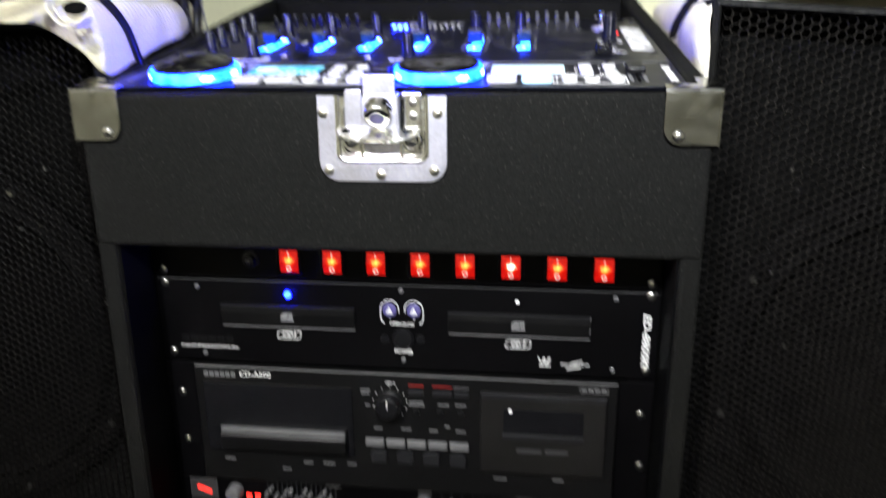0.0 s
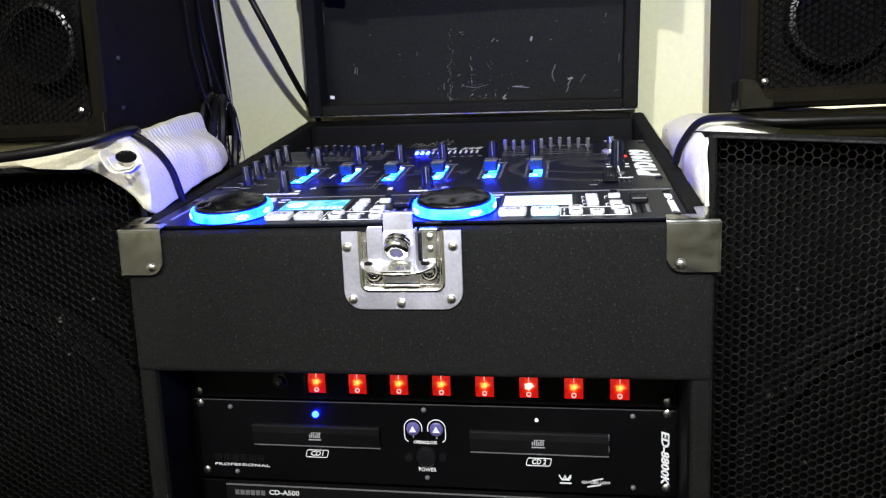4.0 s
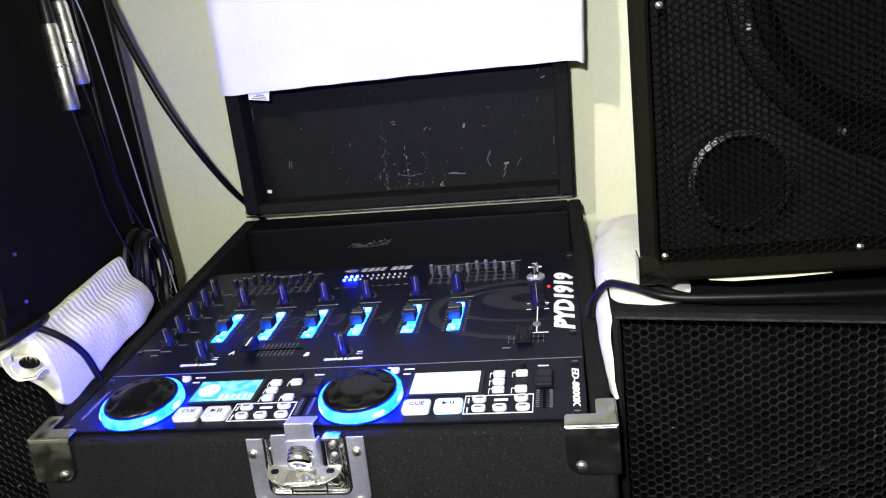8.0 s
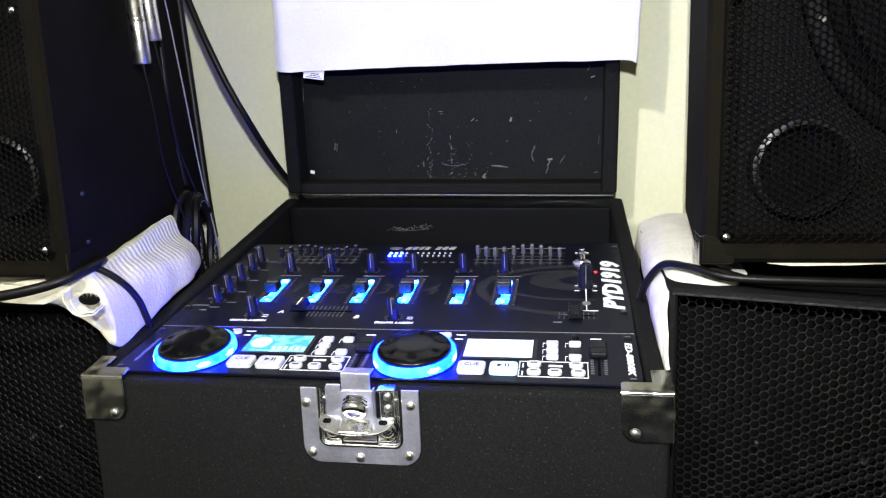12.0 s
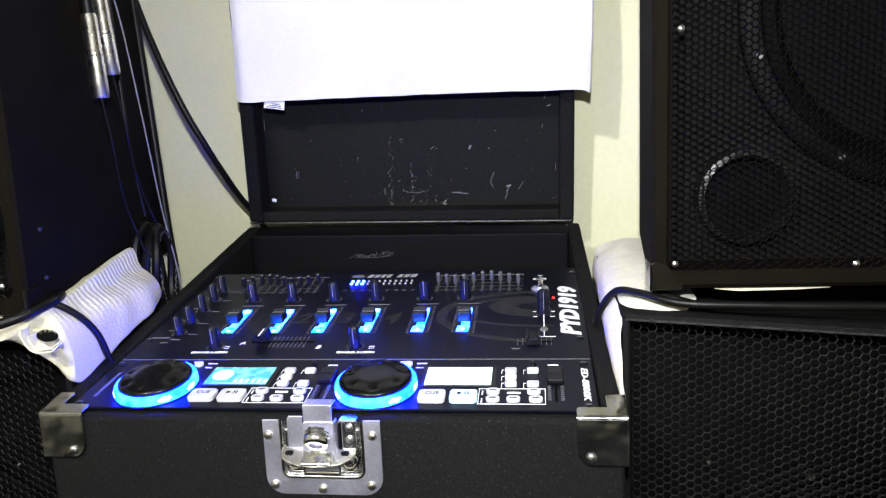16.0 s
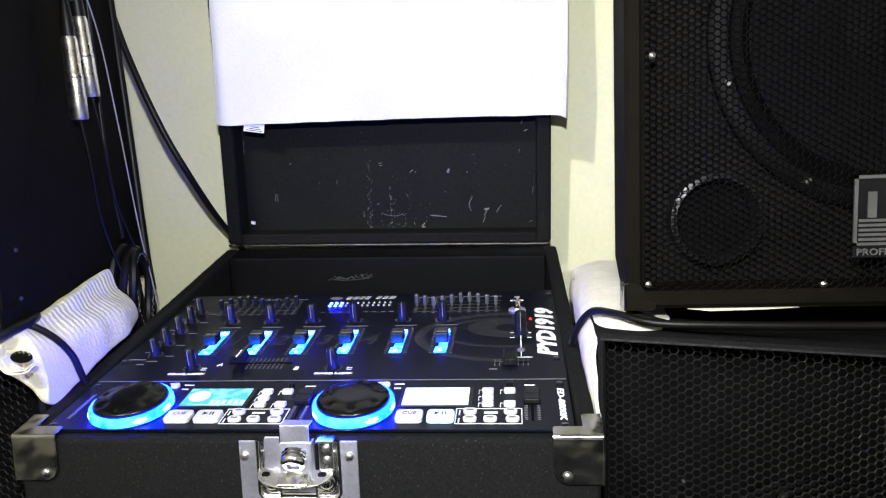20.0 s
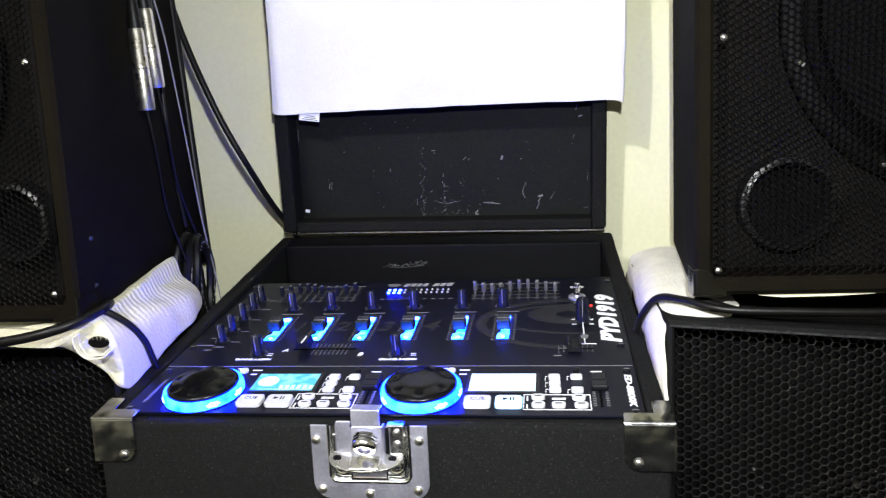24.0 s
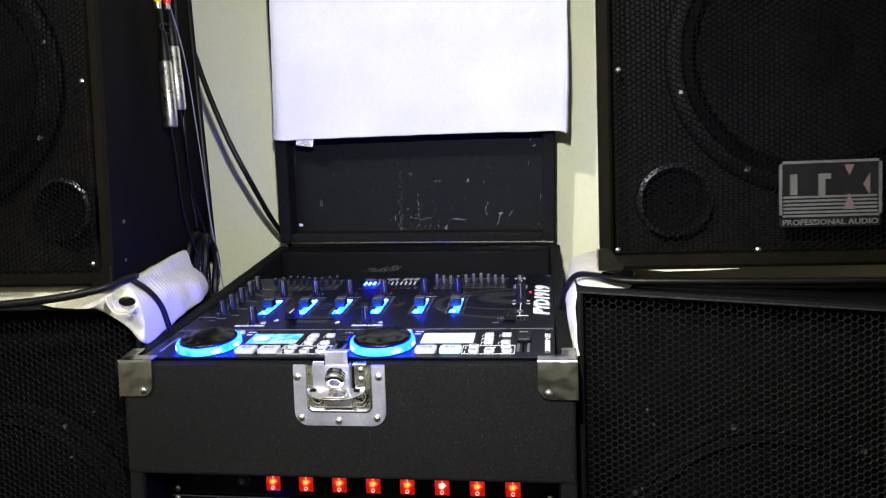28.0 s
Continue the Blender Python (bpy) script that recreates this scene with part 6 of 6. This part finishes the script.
for x, low, bul in ((-0.241, 0.1892, 0.0), (-0.222, 0.1868, 0.003), (-0.15, 0.1880, 0.001), (-0.06, 0.1892, 0.003), (0.04, 0.1898, 0.001), (0.14, 0.1905, 0.003), (0.22, 0.1902, 0.001), (0.259, 0.1895, 0.004), (0.270, 0.1862, 0.010)):
    sheet_rows.append([lid_point(x, -0.030 - bul, low), lid_point(x + 0.002, -0.028 - bul, 0.28), lid_point(x + 0.002, -0.022, 0.40), lid_point(x + 0.002, -0.012, 0.50),
                       lid_point(x, 0.000, 0.5285), lid_point(x, 0.030, 0.5300), lid_point(x, 0.066, 0.526), lid_point(x, 0.068, 0.40)])
sheet_ob = draped("white_sheet", sheet_rows, 0.004, M_CLOTH, "white cotton sheet draped over the open case lid", "cloth", 0.0011, 5.0, 6)
tag = part("care_label", moved(box(-0.0155, 0.0155, -0.0012, 0.0, -0.0075, 0.0095, 0.0003), LID @ Matrix.Translation((-0.186, -0.024, 0.1835)) @ Matrix.Rotation(radians(8), 4, "Y")), M_LABEL, sheet_ob, "small printed care label")
for k in range(3):
    part("label_print", moved(box(-0.012 + 0.004 * k, 0.012 - 0.002 * k, -0.0015, -0.0012, -0.0006, 0.0006), LID @ Matrix.Translation((-0.186, -0.024, 0.1782 + 0.0026 * k)) @ Matrix.Rotation(radians(8), 4, "Y")), M_GREY, tag)


# ---- cables and plugs ----
def cable(points, r, label, mat=M_RUBBER, name="cable", n=10):
    return tagged(part(name, tube(points, r, n, 10), mat, None, smooth=True), label, "cable")


cable([(-0.400, 0.415, 1.90), (-0.392, 0.412, 1.62), (-0.368, 0.405, 1.465), (-0.350, 0.402, 1.40), (-0.334, 0.402, 1.35), (-0.316, 0.404, 1.30), (-0.298, 0.412, 1.25), (-0.279, 0.428, 1.20), (-0.268, 0.466, 1.15), (-0.263, 0.500, 1.118), (-0.258, 0.535, 1.09), (-0.25, 0.575, 1.05)], 0.0047, "black cable hanging down beside the open lid")
cable([(-0.62, -0.010, 1.0380), (-0.50, -0.012, 1.0385), (-0.40, -0.008, 1.0420), (-0.340, 0.000, 1.0475), (-0.305, 0.010, 1.0535), (-0.285, 0.028, 1.0600), (-0.279, 0.052, 1.0645), (-0.284, 0.070, 1.0650), (-0.291, 0.084, 1.0640)], 0.0050, "black cable passing in front of the loudspeaker onto the towel")
cable([(-0.290, 0.050, 1.0650), (-0.2765, 0.058, 1.0600), (-0.2625, 0.070, 1.0440), (-0.2555, 0.082, 1.0240), (-0.2530, 0.090, 1.0020), (-0.2510, 0.094, 0.988)], 0.0036, "flat black strap lying over the white towel", M_RUBBER, "strap")
cable([(0.75, 0.068, 1.0460), (0.60, 0.066, 1.0470), (0.47, 0.066, 1.0480), (0.38, 0.070, 1.0490), (0.320, 0.078, 1.0500), (0.288, 0.100, 1.0545), (0.268, 0.125, 1.0510), (0.2545, 0.140, 1.030), (0.2500, 0.150, 1.012)], 0.0037, "black cable running over the white towel")
cable([(0.75, 0.078, 1.0400), (0.60, 0.076, 1.0410), (0.47, 0.074, 1.0425), (0.40, 0.076, 1.0440), (0.340, 0.084, 1.0460), (0.300, 0.106, 1.0545)], 0.0040, "second black cable beside the loudspeaker")
cable([(-0.292, 0.203, 1.455), (-0.299, 0.260, 1.377), (-0.295, 0.280, 1.27), (-0.290, 0.300, 1.13), (-0.284, 0.310, 1.06), (-0.278, 0.310, 1.012)], 0.0010, "thin pale grey wire hanging straight", M_PALEWIRE, "wire", 6)
cable([(-0.368, 0.392, 1.75), (-0.353, 0.392, 1.45), (-0.342, 0.392, 1.25), (-0.333, 0.390, 1.10), (-0.325, 0.385, 1.035)], 0.0056, "black cable hanging down the loudspeaker's side")
cable([(-0.309, 0.250, 1.60), (-0.309, 0.262, 1.40), (-0.311, 0.275, 1.22), (-0.308, 0.290, 1.12)], 0.0026, "thin black cable hanging down the loudspeaker's side")


def xlr(top, low, label):
    """Microphone-cable plug: steel sleeve, collar, rubber boot and its cable ends."""
    a, b = Vector(top), Vector(low)
    d = (b - a)
    m = Matrix.Translation(a) @ d.to_track_quat("-Z", "Y").to_matrix().to_4x4()
    ln = d.length
    t = thing("cable_plug", label, "cable plug", m)
    part("sleeve", lathe([(0.0072, 0.0), (0.0085, -0.004), (0.0090, -ln * 0.44), (0.0094, -ln * 0.45), (0.0094, -ln * 0.49), (0.0090, -ln * 0.5)], (0, 0, 0), "z", 22), M_NICKEL, t, "nickel-plated sleeve", True)
    part("shell", lathe([(0.0096, -ln * 0.5), (0.0096, -ln * 0.97), (0.0085, -ln), (0.005, -ln)], (0, 0, 0), "z", 22), M_NICKEL, t, smooth=True)
    part("release_tab", box(-0.002, 0.002, -0.0108, -0.0088, -ln * 0.62, -ln * 0.54, 0.0005), M_SATIN, t)
    part("boot", lathe([(0.0075, 0.0), (0.0072, 0.014), (0.0050, 0.034), (0.0038, 0.040)], (0, 0, 0), "z", 16), M_RUBBER, t, "black rubber boot", True)
    part("cord", tube([(0, 0, 0.036), (0, -0.004, 0.07), (0.002, -0.010, 0.12)], 0.0032, 8), M_RUBBER, t, smooth=True)
    part("cord", tube([(0, 0, -ln), (0.0, 0.008, -ln - 0.05), (-0.004, 0.022, -ln - 0.12), (0.000, 0.045, -ln - 0.19)], 0.0013, 8), M_RUBBER, t, smooth=True)


xlr((-0.2895, 0.1865, 1.3560), (-0.2895, 0.1925, 1.2655), "nickel microphone-cable plug hanging against the loudspeaker")
xlr((-0.2900, 0.2105, 1.3815), (-0.2905, 0.2215, 1.2930), "nickel microphone-cable plug hanging beside its twin")


def phono(at, mat, lean, label):
    t = thing("phono_plug", label, "cable plug", Matrix.Translation(at) @ Matrix.Rotation(radians(lean), 4, "X"))
    part("body", lathe([(0.0034, 0.0), (0.0052, 0.003), (0.0056, 0.016), (0.0044, 0.020), (0.0026, 0.028)], (0, 0, 0), "z", 16), mat, t, smooth=True)
    part("contact", lathe([(0.0040, -0.007), (0.0040, 0.0)], (0, 0, 0), "z", 14), M_NICKEL, t)
    part("cord", tube([(0, 0, 0.026), (0.001, -0.004, 0.05), (-0.002, -0.008, 0.09)], 0.0016, 8), M_RUBBER, t, smooth=True)


phono((-0.289, 0.1740, 1.4330), M_YELLOW, 8, "yellow phono plug on a thin cord")
phono((-0.286, 0.1930, 1.4360), M_RED, -4, "red phono plug on a thin cord")
phono((-0.291, 0.1700, 1.4560), M_WPLUG, 12, "white phono plug on a thin cord")
tie = []
for k in range(40):
    a = k * 0.62
    tie.append((-0.284 + 0.003 * math.sin(k * 1.3), 0.205 + 0.014 * math.cos(a) + 0.003 * math.sin(k), 1.490 + 0.022 * math.sin(a * 0.83) - 0.0002 * k))
tie += [(-0.283, 0.202, 1.470), (-0.283, 0.200, 1.455)]
cable(tie, 0.0011, "tangle of thin white string tied round the cables", M_WPLUG, "white_string", 6)
ring_pts = [(-0.289, 0.192 + 0.018 * math.cos(a), 1.402 + 0.006 * math.sin(a)) for a in [radians(10 * k) for k in range(37)]]
cable(ring_pts, 0.0016, "black cable loop holding the plugs", M_RUBBER, "cable_loop", 6)


# coiled strap-like cable beside the towel, with stitched edges
coil = thing("coiled_cable", "coil of black stitched flat cable hanging beside the towel", "cable", pose(-0.300, 0.290, 1.050))
for k, (ry, rz, dx, tilt) in enumerate(((0.026, 0.052, 0.010, 6), (0.029, 0.056, 0.004, -4), (0.022, 0.048, -0.004, 10), (0.031, 0.058, -0.010, 2))):
    m = Matrix.Translation((dx, 0, 0)) @ Matrix.Rotation(radians(tilt), 4, "Z") @ Matrix.Rotation(radians(tilt * 0.6), 4, "X")
    hoop = [(0.002 * math.sin(3 * a + k), ry * math.cos(a), rz * math.sin(a)) for a in [radians(15 * q) for q in range(25)]]
    loop = part("loop", moved(tube(hoop, 0.0056, 8, 3), m), M_RUBBER, coil, smooth=True)
    if k < 2:
        dashes = []
        for q in range(0, 72, 2):
            a0, a1 = radians(5 * q), radians(5 * q + 5.5)
            dashes.append(tube([(0.0058, (ry - 0.002) * math.cos(a), (rz - 0.002) * math.sin(a)) for a in (a0, a1)], 0.0004, 5, 1))
        part("stitching", moved(joined(*dashes), m), M_PALEWIRE, loop, "pale stitched edge")["kind"] = "stuff"
